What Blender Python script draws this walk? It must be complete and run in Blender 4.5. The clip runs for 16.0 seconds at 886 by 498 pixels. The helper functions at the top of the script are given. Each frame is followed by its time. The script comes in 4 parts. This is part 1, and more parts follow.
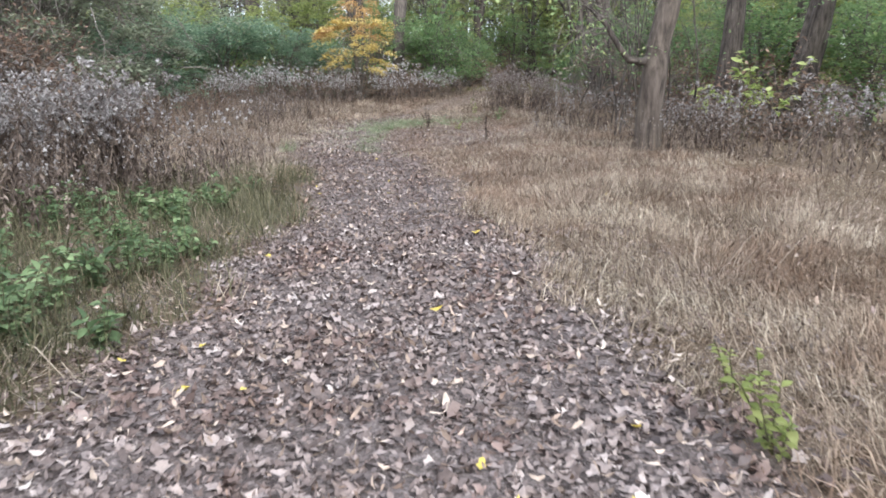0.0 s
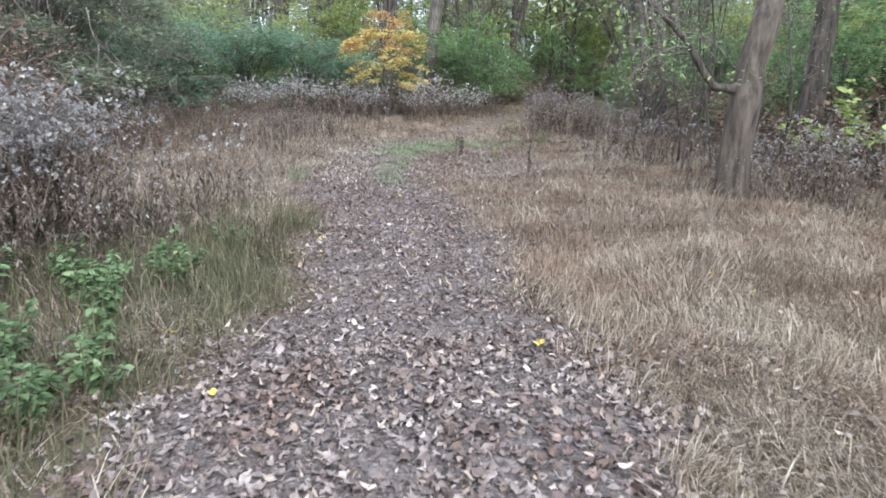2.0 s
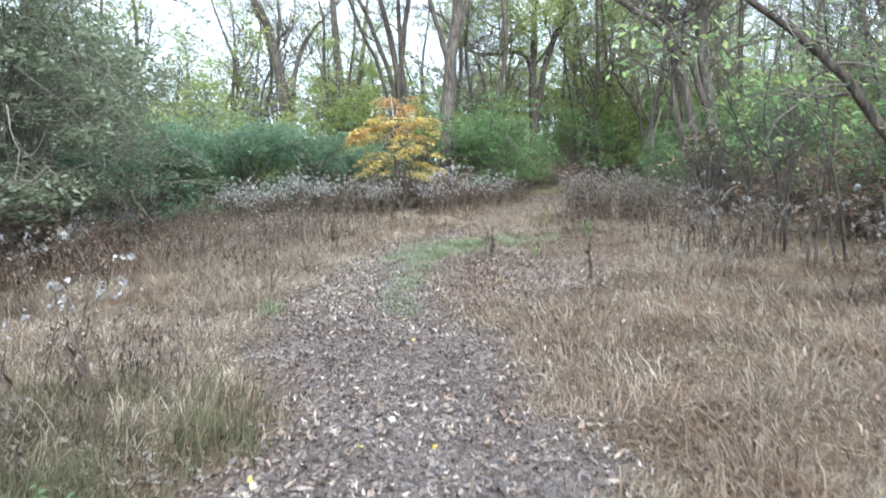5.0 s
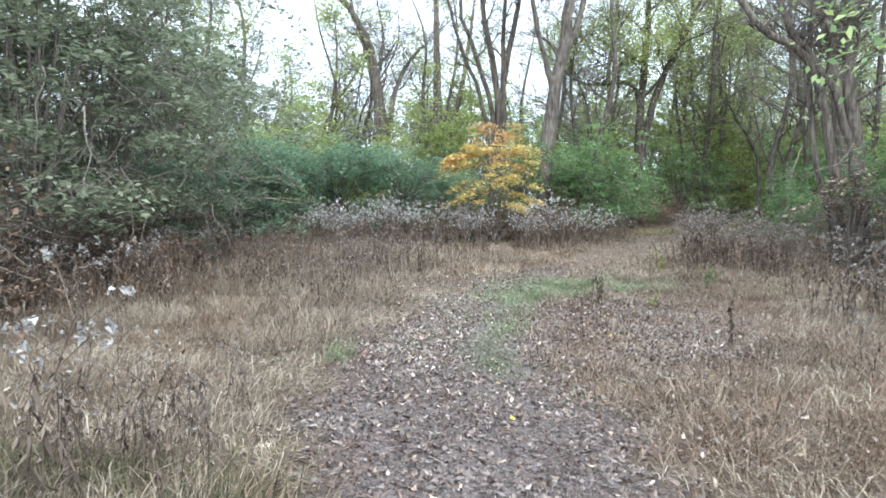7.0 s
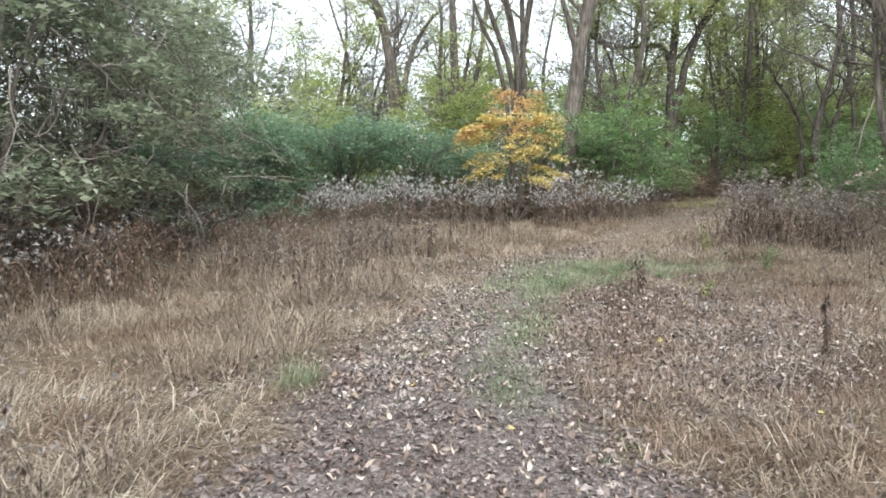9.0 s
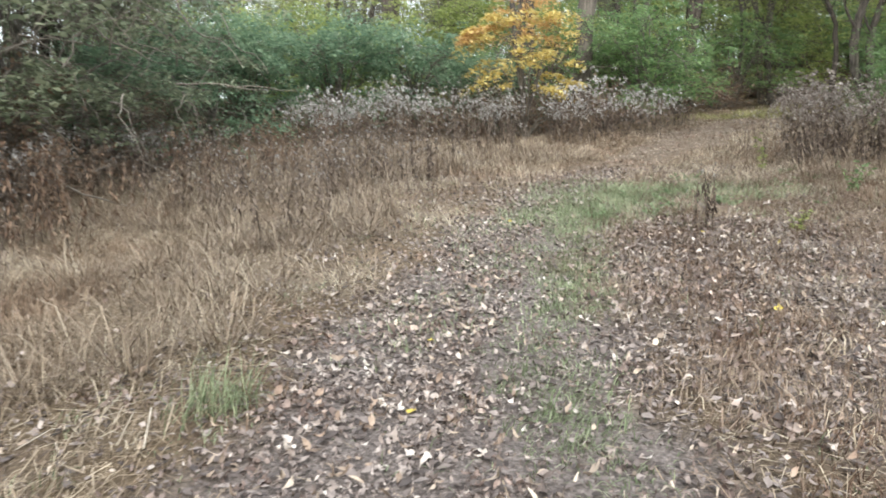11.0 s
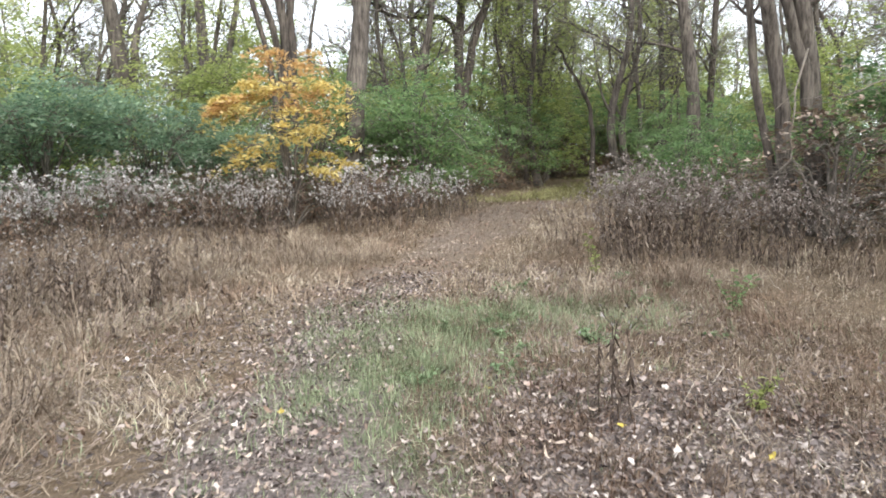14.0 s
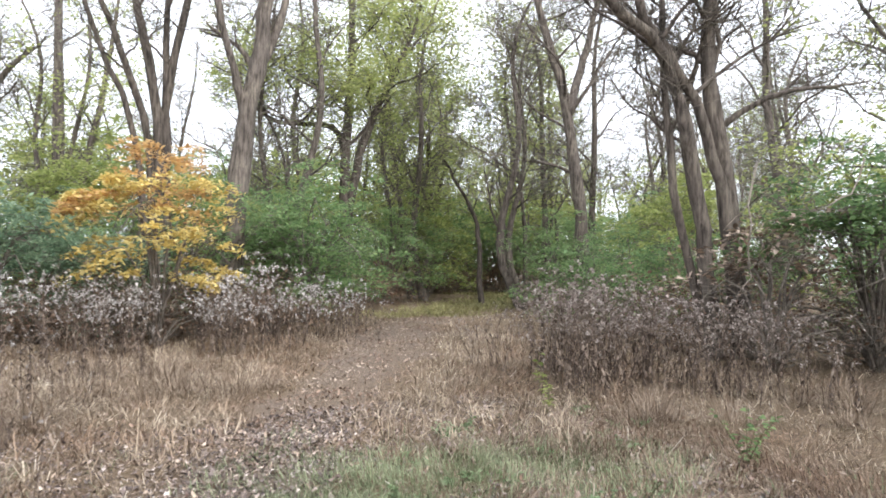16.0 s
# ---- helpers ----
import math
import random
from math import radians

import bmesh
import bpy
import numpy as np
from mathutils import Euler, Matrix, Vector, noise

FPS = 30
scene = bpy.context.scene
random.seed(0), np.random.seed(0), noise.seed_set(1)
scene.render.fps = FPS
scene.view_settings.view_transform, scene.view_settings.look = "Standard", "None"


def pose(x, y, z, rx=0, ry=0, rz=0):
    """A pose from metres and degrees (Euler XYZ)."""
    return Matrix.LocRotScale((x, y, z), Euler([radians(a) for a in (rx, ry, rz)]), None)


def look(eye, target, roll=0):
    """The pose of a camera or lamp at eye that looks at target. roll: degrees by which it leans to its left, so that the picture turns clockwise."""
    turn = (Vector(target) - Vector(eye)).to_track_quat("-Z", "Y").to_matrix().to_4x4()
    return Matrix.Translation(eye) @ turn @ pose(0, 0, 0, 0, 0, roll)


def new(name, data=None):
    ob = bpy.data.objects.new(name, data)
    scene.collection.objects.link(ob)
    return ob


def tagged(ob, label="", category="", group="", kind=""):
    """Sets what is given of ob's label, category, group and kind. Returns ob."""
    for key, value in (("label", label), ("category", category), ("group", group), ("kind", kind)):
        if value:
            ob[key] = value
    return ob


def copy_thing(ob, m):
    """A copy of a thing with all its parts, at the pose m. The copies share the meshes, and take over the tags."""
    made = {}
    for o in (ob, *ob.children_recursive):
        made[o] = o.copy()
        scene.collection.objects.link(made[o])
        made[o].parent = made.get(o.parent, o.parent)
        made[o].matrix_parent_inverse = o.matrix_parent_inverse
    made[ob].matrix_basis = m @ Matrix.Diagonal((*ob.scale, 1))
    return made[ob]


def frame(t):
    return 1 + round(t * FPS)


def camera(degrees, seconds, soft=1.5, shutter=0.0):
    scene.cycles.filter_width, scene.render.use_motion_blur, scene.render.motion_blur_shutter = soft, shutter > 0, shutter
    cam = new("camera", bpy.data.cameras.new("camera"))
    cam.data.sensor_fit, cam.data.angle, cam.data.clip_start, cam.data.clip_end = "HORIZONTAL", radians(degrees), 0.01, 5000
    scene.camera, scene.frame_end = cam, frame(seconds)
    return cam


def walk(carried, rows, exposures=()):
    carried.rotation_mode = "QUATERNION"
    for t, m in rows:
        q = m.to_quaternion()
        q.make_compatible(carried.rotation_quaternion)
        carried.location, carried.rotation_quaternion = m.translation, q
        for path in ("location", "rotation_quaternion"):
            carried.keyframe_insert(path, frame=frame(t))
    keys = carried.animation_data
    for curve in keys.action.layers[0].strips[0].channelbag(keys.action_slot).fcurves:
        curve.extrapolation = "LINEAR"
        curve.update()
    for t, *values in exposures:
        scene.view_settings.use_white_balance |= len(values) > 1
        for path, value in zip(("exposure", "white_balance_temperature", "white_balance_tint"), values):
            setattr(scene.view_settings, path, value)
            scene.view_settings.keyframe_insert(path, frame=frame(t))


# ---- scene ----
# The camera and its walk
cam = camera(65.0, 16.0, soft=1.7, shutter=0.3)
PATH = [
    (0, (0.0, 0.0, 1.459), (0.268, 1.924, 0.982), 0.0),
    (0.5, (0.024, 0.541, 1.514), (0.279, 2.466, 1.036), 0.5),
    (1, (0.065, 1.063, 1.567), (0.3, 2.991, 1.092), 1.0),
    (1.5, (0.101, 1.673, 1.558), (0.322, 3.608, 1.102), 1.6),
    (2, (0.151, 2.251, 1.571), (0.351, 4.191, 1.131), 1.8),
    (2.5, (0.179, 2.817, 1.568), (0.407, 4.749, 1.105), 1.9),
    (3, (0.191, 3.584, 1.537), (0.473, 5.489, 1.0), 1.2),
    (3.5, (0.24, 4.349, 1.465), (0.531, 6.231, 0.855), -0.2),
    (4, (0.275, 5.092, 1.442), (0.563, 6.994, 0.893), -1.1),
    (4.5, (0.335, 5.495, 1.494), (0.549, 7.449, 1.126), -2.2),
    (5, (0.41, 5.911, 1.557), (0.546, 7.897, 1.364), -2.1),
    (5.2, (0.428, 6.141, 1.565), (0.539, 8.133, 1.422), -2.0),
    (7.3, (0.29, 7.774, 1.507), (0.169, 9.769, 1.422), 1.3),
    (7.5, (0.296, 7.998, 1.482), (0.274, 9.998, 1.426), 1.2),
    (8, (0.321, 8.506, 1.452), (0.304, 10.499, 1.289), 1.1),
    (8.5, (0.387, 9.041, 1.478), (0.185, 11.017, 1.246), 0.5),
    (8.7, (0.438, 9.158, 1.501), (0.259, 11.144, 1.339), -0.1),
    (10.8, (0.185, 11.469, 1.334), (-0.044, 13.423, 0.973), -1.2),
    (11, (0.152, 11.617, 1.347), (-0.025, 13.569, 0.951), -0.9),
    (11.5, (0.143, 12.109, 1.391), (0.078, 14.054, 0.928), -0.9),
    (12, (0.15, 12.73, 1.392), (0.21, 14.673, 0.921), -0.4),
    (12.5, (0.151, 13.353, 1.424), (0.337, 15.3, 1.008), -0.3),
    (13, (0.189, 14.044, 1.447), (0.477, 15.993, 1.103), -0.3),
    (13.5, (0.199, 14.658, 1.492), (0.594, 16.6, 1.22), -0.5),
    (14, (0.192, 15.072, 1.526), (0.67, 17.005, 1.333), -0.9),
    (14.5, (0.129, 15.481, 1.513), (0.693, 17.397, 1.411), -1.0),
    (15, (0.035, 15.861, 1.515), (0.689, 17.751, 1.505), -0.7),
    (15.5, (0.01, 16.358, 1.524), (0.756, 18.212, 1.599), -0.3),
    (16, (0.0, 16.866, 1.535), (0.838, 18.678, 1.666), 0.1),
]
EXPOSURES = [(0, 0.99, 5950, 10), (2.5, 1.1, 5600, 5), (5, 1.28, 5600, 1), (7.5, 1.16, 5700, 2), (8.2, 1.12, 5900, 3), (8.8, 1.1, 6100, 3), (11, 1.12, 6350, 3), (13, 1.13, 6350, 5), (16, 1.16, 6350, 10)]
walk(cam, [(t, look(eye, target, roll)) for t, eye, target, roll in PATH], EXPOSURES)

# World, sun and exposure: a bright overcast autumn day
world = bpy.data.worlds.new("overcast_sky")
scene.world = world
world.use_nodes = True
wn, wl = world.node_tree.nodes, world.node_tree.links
sky = wn.new("ShaderNodeTexSky")
sky.sky_type, sky.sun_disc = "NISHITA", False
sky.sun_elevation, sky.sun_rotation = radians(38), radians(200)
sky.dust_density = 4.0
cloud = wn.new("ShaderNodeMixRGB")
cloud.inputs[0].default_value = 0.8
cloud.inputs[2].default_value = (10.4, 10.8, 11.4, 1)
wl.new(sky.outputs[0], cloud.inputs[1])
wl.new(cloud.outputs[0], wn["Background"].inputs[0])
wn["Background"].inputs[1].default_value = 0.12
sun = new("sun", bpy.data.lights.new("sun", "SUN"))
sun.data.energy, sun.data.angle, sun.data.color = 1.5, radians(25), (1.0, 0.96, 0.9)
sun.matrix_world = look((0, 0, 0), (-0.27, 0.74, -0.62))

# ---- small mesh tools ----
rng = np.random.default_rng(7)


def mesh_of(name, verts, faces, mat):
    """A mesh from arrays of points and of triangles or quads."""
    me = bpy.data.meshes.new(name)
    verts, faces = np.asarray(verts, np.float32), np.asarray(faces, np.int32)
    m, k = faces.shape
    me.vertices.add(len(verts))
    me.vertices.foreach_set("co", verts.ravel())
    me.loops.add(m * k)
    me.loops.foreach_set("vertex_index", faces.ravel())
    me.polygons.add(m)
    me.polygons.foreach_set("loop_start", np.arange(0, m * k, k, dtype=np.int32))
    me.materials.append(mat)
    me.update(calc_edges=True)
    return me


def smooth(me):
    me.polygons.foreach_set("use_smooth", np.ones(len(me.polygons), bool))
    return me


def part(name, geo, mat, parent, label="", soft=False, kind=""):
    """One mesh object under a thing or a part, from (points, faces)."""
    me = mesh_of(name, geo[0], geo[1], mat)
    if soft:
        smooth(me)
    ob = new(name, me)
    ob.parent = parent
    return tagged(ob, label, kind=kind)


def thing(name, m, label, category, group="", kind=""):
    ob = new(name)
    ob.matrix_basis = m
    return tagged(ob, label, category, group, kind)


def joined(items):
    """Several (points, triangles) as one."""
    vs, fs, n = [], [], 0
    for v, f in items:
        vs.append(v)
        fs.append(np.asarray(f) + n)
        n += len(v)
    return np.concatenate(vs), np.concatenate(fs)


def turns(yaw, tilt, way):
    """Matrices that turn by yaw, then lean by tilt towards way."""
    def rz(a):
        m = np.zeros((len(a), 3, 3))
        m[:, 0, 0], m[:, 0, 1], m[:, 1, 0], m[:, 1, 1], m[:, 2, 2] = np.cos(a), -np.sin(a), np.sin(a), np.cos(a), 1
        return m
    lean = np.zeros((len(yaw), 3, 3))
    lean[:, 0, 0], lean[:, 1, 1], lean[:, 1, 2], lean[:, 2, 1], lean[:, 2, 2] = 1, np.cos(tilt), -np.sin(tilt), np.sin(tilt), np.cos(tilt)
    return rz(way) @ lean @ rz(yaw)


def stamped(templates, pos, size, tilt, r, way=None):
    """Many turned and scaled copies of templates, joined into one."""
    n = len(pos)
    yaw = r.uniform(0, 2 * np.pi, n)
    way = r.uniform(0, 2 * np.pi, n) if way is None else way
    m = turns(yaw, tilt, way) * np.asarray(size).reshape(-1, 1, 1)
    pick = r.integers(0, len(templates), n)
    out = []
    for k, (v, f) in enumerate(templates):
        some = pick == k
        if not some.any():
            continue
        p = np.einsum("nij,vj->nvi", m[some], v) + pos[some][:, None, :]
        c = some.sum()
        out.append((p.reshape(-1, 3), (np.asarray(f)[None] + (np.arange(c) * len(v))[:, None, None]).reshape(-1, np.asarray(f).shape[1])))
    return joined(out)


def tube(points, radii, sides=6):
    """A tapered tube along a line of points, in triangles."""
    p, rad = np.asarray(points, float), np.asarray(radii, float)
    n = len(p)
    d = np.gradient(p, axis=0)
    d /= np.linalg.norm(d, axis=1)[:, None] + 1e-9
    ref = np.where(np.abs(d[:, 2:]) < 0.9, [[0, 0, 1.0]], [[1.0, 0, 0]])
    u = np.cross(d, ref)
    u /= np.linalg.norm(u, axis=1)[:, None] + 1e-9
    for k in range(1, n):
        u[k] = u[k - 1] - d[k] * (u[k - 1] @ d[k])
        u[k] /= np.linalg.norm(u[k]) + 1e-9
    w = np.cross(d, u)
    a = np.arange(sides) * 2 * np.pi / sides
    ring = p[:, None] + rad[:, None, None] * (np.cos(a)[None, :, None] * u[:, None] + np.sin(a)[None, :, None] * w[:, None])
    v = ring.reshape(-1, 3)
    i, j = np.meshgrid(np.arange(n - 1), np.arange(sides), indexing="ij")
    q = np.stack([i * sides + j, i * sides + (j + 1) % sides, (i + 1) * sides + (j + 1) % sides, (i + 1) * sides + j], -1).reshape(-1, 4)
    return v, np.concatenate([q[:, [0, 1, 2]], q[:, [0, 2, 3]]])


# ---- the lie of the land ----
def softplus(v, w):
    return w * np.log1p(np.exp(np.minimum(v / w, 40)))


def height(x, y):
    """The ground: level along the trail, rising to the right of it and into the wood."""
    x, y = np.asarray(x, float), np.asarray(y, float)
    z = 0.04 * softplus(np.minimum(y, 120) - 23, 2.0)
    z = z + 0.048 * softplus(x - 1.2, 0.5) * np.where(x < 6, 1, 6 / np.maximum(x, 1))
    z = z + 0.02 * np.sin(x * 1.7 + 0.4 * y) * np.sin(y * 1.3) + 0.012 * np.sin(x * 4.1 + y) * np.sin(y * 3.7 - x)
    return z


def uneven(x, y, size, seed):
    """Smooth random values from 0 to 1, with patches of about that size."""
    g = np.random.default_rng(seed).random((64, 64))
    u, v = np.asarray(x) / size + 20.3, np.asarray(y) / size + 7.7
    a, b = np.floor(u).astype(int), np.floor(v).astype(int)
    fu, fv = u - a, v - b
    fu, fv = fu * fu * (3 - 2 * fu), fv * fv * (3 - 2 * fv)
    at = lambda p, q: g[p % 64, q % 64]
    return (at(a, b) * (1 - fu) + at(a + 1, b) * fu) * (1 - fv) + (at(a, b + 1) * (1 - fu) + at(a + 1, b + 1) * fu) * fv


TRAIL = np.array([(-0.1, -6, 1.9), (-0.1, -2, 1.8), (0, 2.5, 1.5), (0.18, 4, 1.3), (0.42, 6, 1.0), (0.52, 8, 0.85), (0.5, 10, 0.86),
                  (0.3, 12, 1.0), (0.0, 14, 1.05), (-0.1, 16, 0.75), (0.1, 18, 0.6), (0.35, 20, 0.52), (1.1, 22.7, 0.48), (2.1, 25.2, 0.52), (4.0, 28.4, 0.8),
                  (6.0, 32.5, 1.0), (9.5, 38.5, 1.1), (13.5, 43, 1.3), (21, 52, 1.4)])


def trail_x(y):
    return np.interp(y, TRAIL[:, 1], TRAIL[:, 0])


def off_trail(x, y):
    """Metres from the trail's edge, negative on the trail."""
    wave = 0.11 * np.sin(y * 1.9) + 0.10 * np.sin(y * 4.3 + 1) + 0.06 * np.sin(y * 9.1 + x)
    slope = np.gradient(trail_x(np.arange(-6, 60, 0.5)), 0.5)
    k = np.cos(np.arctan(np.interp(y, np.arange(-6, 60, 0.5), slope)))
    return np.abs(x - trail_x(y)) * k - np.interp(y, TRAIL[:, 1], TRAIL[:, 2]) + wave


def near_line(x, y, line):
    """Metres to a line of points."""
    best = np.full(np.shape(x), 1e9)
    for (ax, ay), (bx, by) in zip(line[:-1], line[1:]):
        t = np.clip(((x - ax) * (bx - ax) + (y - ay) * (by - ay)) / ((bx - ax) ** 2 + (by - ay) ** 2), 0, 1)
        best = np.minimum(best, np.hypot(x - ax - t * (bx - ax), y - ay - t * (by - ay)))
    return best


def leaf_patch(x, y):
    """0 to 1: the bare, leaf-strewn ground beside the trail."""
    d = np.hypot((x - 2.3) / 1.45, (y - 16.9) / 3.0) + 0.12 * np.sin(3 * x) * np.sin(2.3 * y)
    return np.clip((1.15 - d) * 3, 0, 1)


GREEN = [(0.5, 14.2), (0.35, 15), (0.6, 16.5), (0.9, 19.4), (1.45, 20.8), (1.9, 22.0), (2.6, 21.9), (3.4, 21.6)]


# ---- materials ----
def material(name, rough=0.8):
    mat = bpy.data.materials.new(name)
    mat.use_nodes = True
    n = mat.node_tree.nodes
    b = n["Principled BSDF"]
    b.inputs["Roughness"].default_value = rough
    b.inputs["Specular IOR Level"].default_value = 0.25
    return mat, n, mat.node_tree.links, b


def ramp(n, stops):
    r = n.new("ShaderNodeValToRGB")
    e = r.color_ramp.elements
    while len(e) < len(stops):
        e.new(0.5)
    for el, (pos, col) in zip(e, stops):
        el.position, el.color = pos, (*col, 1)
    return r


def noise_node(n, l, scale, detail=4, rough=0.6):
    co = n.new("ShaderNodeTexCoord")
    t = n.new("ShaderNodeTexNoise")
    t.inputs["Scale"].default_value, t.inputs["Detail"].default_value, t.inputs["Roughness"].default_value = scale, detail, rough
    l.new(co.outputs["Object"], t.inputs["Vector"])
    return t


def mottled(name, stops, rough=0.8, scale=25.0, thin=0.0, by_object=0.0, patches=0.0):
    """Leaves, blades and the like: each loose piece takes its own shade, with a fine mottle over it; thin lets light through."""
    mat, n, l, b = material(name, rough)
    geo = n.new("ShaderNodeNewGeometry")
    r = ramp(n, stops)
    value = geo.outputs["Random Per Island"]
    if by_object:
        info = n.new("ShaderNodeObjectInfo")
        mix = n.new("ShaderNodeMix")
        mix.inputs[0].default_value = by_object
        l.new(value, mix.inputs[2])
        l.new(info.outputs["Random"], mix.inputs[3])
        value = mix.outputs[0]
    l.new(value, r.inputs[0])
    t = noise_node(n, l, scale, 3)
    dark = n.new("ShaderNodeMixRGB")
    dark.blend_type = "MULTIPLY"
    dark.inputs[0].default_value = 0.7
    tone = ramp(n, [(0.3, (0.62, 0.6, 0.58)), (0.65, (1.12, 1.1, 1.08))])
    l.new(t.outputs[0], tone.inputs[0])
    l.new(r.outputs[0], dark.inputs[1])
    l.new(tone.outputs[0], dark.inputs[2])
    colour = dark.outputs[0]
    if patches:
        big = noise_node(n, l, patches, 3)
        tint = ramp(n, [(0.38, (0.78, 0.67, 0.61)), (0.5, (0.98, 0.95, 0.91)), (0.64, (1.16, 1.18, 1.16))])
        l.new(big.outputs[0], tint.inputs[0])
        mul = n.new("ShaderNodeMixRGB")
        mul.blend_type = "MULTIPLY"
        mul.inputs[0].default_value = 1.0
        l.new(colour, mul.inputs[1])
        l.new(tint.outputs[0], mul.inputs[2])
        colour = mul.outputs[0]
    l.new(colour, b.inputs["Base Color"])
    if thin:
        tr = n.new("ShaderNodeBsdfTranslucent")
        l.new(colour, tr.inputs[0])
        mx = n.new("ShaderNodeMixShader")
        mx.inputs[0].default_value = thin
        l.new(b.outputs[0], mx.inputs[1])
        l.new(tr.outputs[0], mx.inputs[2])
        l.new(mx.outputs[0], n["Material Output"].inputs[0])
    return mat


def bark(name, light, dark, scale=6.0):
    """Furrowed bark, stretched along the trunk, with paler lichen patches."""
    mat, n, l, b = material(name, 0.92)
    co = n.new("ShaderNodeTexCoord")
    mp = n.new("ShaderNodeMapping")
    mp.inputs["Scale"].default_value = (scale * 2.2, scale * 2.2, scale * 0.35)
    l.new(co.outputs["Object"], mp.inputs[0])
    t = n.new("ShaderNodeTexNoise")
    t.inputs["Scale"].default_value, t.inputs["Detail"].default_value, t.inputs["Roughness"].default_value = 1.0, 6, 0.65
    l.new(mp.outputs[0], t.inputs["Vector"])
    r = ramp(n, [(0.36, dark), (0.62, light)])
    l.new(t.outputs[0], r.inputs[0])
    t2 = noise_node(n, l, 1.3, 3)
    patch = ramp(n, [(0.45, (0.8, 0.8, 0.8)), (0.7, (1.3, 1.32, 1.25))])
    l.new(t2.outputs[0], patch.inputs[0])
    mx = n.new("ShaderNodeMixRGB")
    mx.blend_type = "MULTIPLY"
    mx.inputs[0].default_value = 0.8
    l.new(r.outputs[0], mx.inputs[1])
    l.new(patch.outputs[0], mx.inputs[2])
    l.new(mx.outputs[0], b.inputs["Base Color"])
    bump = n.new("ShaderNodeBump")
    bump.inputs["Strength"].default_value, bump.inputs["Distance"].default_value = 1.0, 0.05
    l.new(t.outputs[0], bump.inputs["Height"])
    l.new(bump.outputs[0], b.inputs["Normal"])
    return mat


M_LITTER = mottled("dry_leaf", [(0.0, (0.115, 0.091, 0.086)), (0.35, (0.185, 0.148, 0.14)), (0.65, (0.265, 0.217, 0.205)), (0.92, (0.375, 0.317, 0.302)), (1.0, (0.56, 0.50, 0.475))], 0.68, 30, patches=1.5)
M_MOULD = mottled("leaf_mould", [(0.0, (0.065, 0.052, 0.05)), (0.6, (0.17, 0.138, 0.13)), (1.0, (0.34, 0.285, 0.268))], 0.7, 40)
M_WEATHERED = mottled("weathered_leaf", [(0.0, (0.16, 0.128, 0.12)), (0.5, (0.335, 0.28, 0.262)), (0.85, (0.50, 0.435, 0.412)), (1.0, (0.66, 0.60, 0.57))], 0.65, 30, patches=1.5)
M_BEIGE = mottled("beige_leaf", [(0.0, (0.15, 0.115, 0.095)), (0.5, (0.30, 0.235, 0.195)), (1.0, (0.58, 0.49, 0.42))], 0.7, 30, patches=1.0)
M_PALE = mottled("pale_leaf", [(0.0, (0.28, 0.225, 0.20)), (0.6, (0.42, 0.355, 0.325)), (1.0, (0.62, 0.555, 0.51))], 0.55, 30, by_object=0.9)
M_YELLOW = mottled("yellow_leaf", [(0.0, (0.50, 0.37, 0.08)), (1.0, (0.66, 0.54, 0.12))], 0.5, 30, by_object=0.9)
M_STRAW = mottled("dry_grass", [(0.0, (0.115, 0.088, 0.07)), (0.35, (0.27, 0.212, 0.165)), (0.8, (0.47, 0.39, 0.305)), (1.0, (0.68, 0.60, 0.49))], 0.7, 8, 0.25, patches=0.8)
M_PALEGRASS = mottled("pale_grass", [(0.0, (0.30, 0.245, 0.19)), (0.6, (0.48, 0.415, 0.345)), (1.0, (0.68, 0.61, 0.53))], 0.7, 8, 0.25)
M_DULLFLUFF = mottled("dull_fluff", [(0.0, (0.21, 0.175, 0.155)), (0.6, (0.36, 0.31, 0.285)), (1.0, (0.60, 0.55, 0.52))], 0.9, 40, 0.3)
M_OLIVE = mottled("olive_grass", [(0.0, (0.05, 0.05, 0.028)), (0.5, (0.11, 0.108, 0.056)), (0.85, (0.19, 0.175, 0.10)), (1.0, (0.30, 0.245, 0.165))], 0.7, 8, 0.25)
M_GRASS = mottled("green_grass", [(0.0, (0.13, 0.16, 0.09)), (0.6, (0.25, 0.295, 0.175)), (1.0, (0.46, 0.49, 0.32))], 0.6, 8, 0.3)
# grass at the trail's end: the light on it is put into a paler olive
M_END = mottled("lit_end_grass", [(0.0, (0.14, 0.14, 0.06)), (0.5, (0.27, 0.26, 0.12)), (1.0, (0.42, 0.39, 0.21))], 0.7, 8, 0.3)
M_STEM = mottled("dry_stem", [(0.0, (0.06, 0.045, 0.037)), (0.6, (0.155, 0.118, 0.096)), (1.0, (0.30, 0.24, 0.195))], 0.8, 20)
M_STALK = mottled("dark_stalk", [(0.0, (0.05, 0.037, 0.03)), (1.0, (0.12, 0.09, 0.073))], 0.85, 20)
M_FLUFF = mottled("seed_fluff", [(0.0, (0.24, 0.215, 0.205)), (0.6, (0.38, 0.355, 0.345)), (1.0, (0.60, 0.58, 0.57))], 0.9, 40, 0.3)
M_SILVER = mottled("silver_fluff", [(0.0, (0.37, 0.345, 0.335)), (0.6, (0.58, 0.56, 0.55)), (1.0, (0.84, 0.82, 0.82))], 0.9, 40, 0.3)
M_GREEN = mottled("bush_leaf", [(0.0, (0.10, 0.16, 0.075)), (0.45, (0.21, 0.325, 0.15)), (0.8, (0.34, 0.47, 0.21)), (1.0, (0.52, 0.60, 0.28))], 0.7, 1.3, 0.5, by_object=0.35)
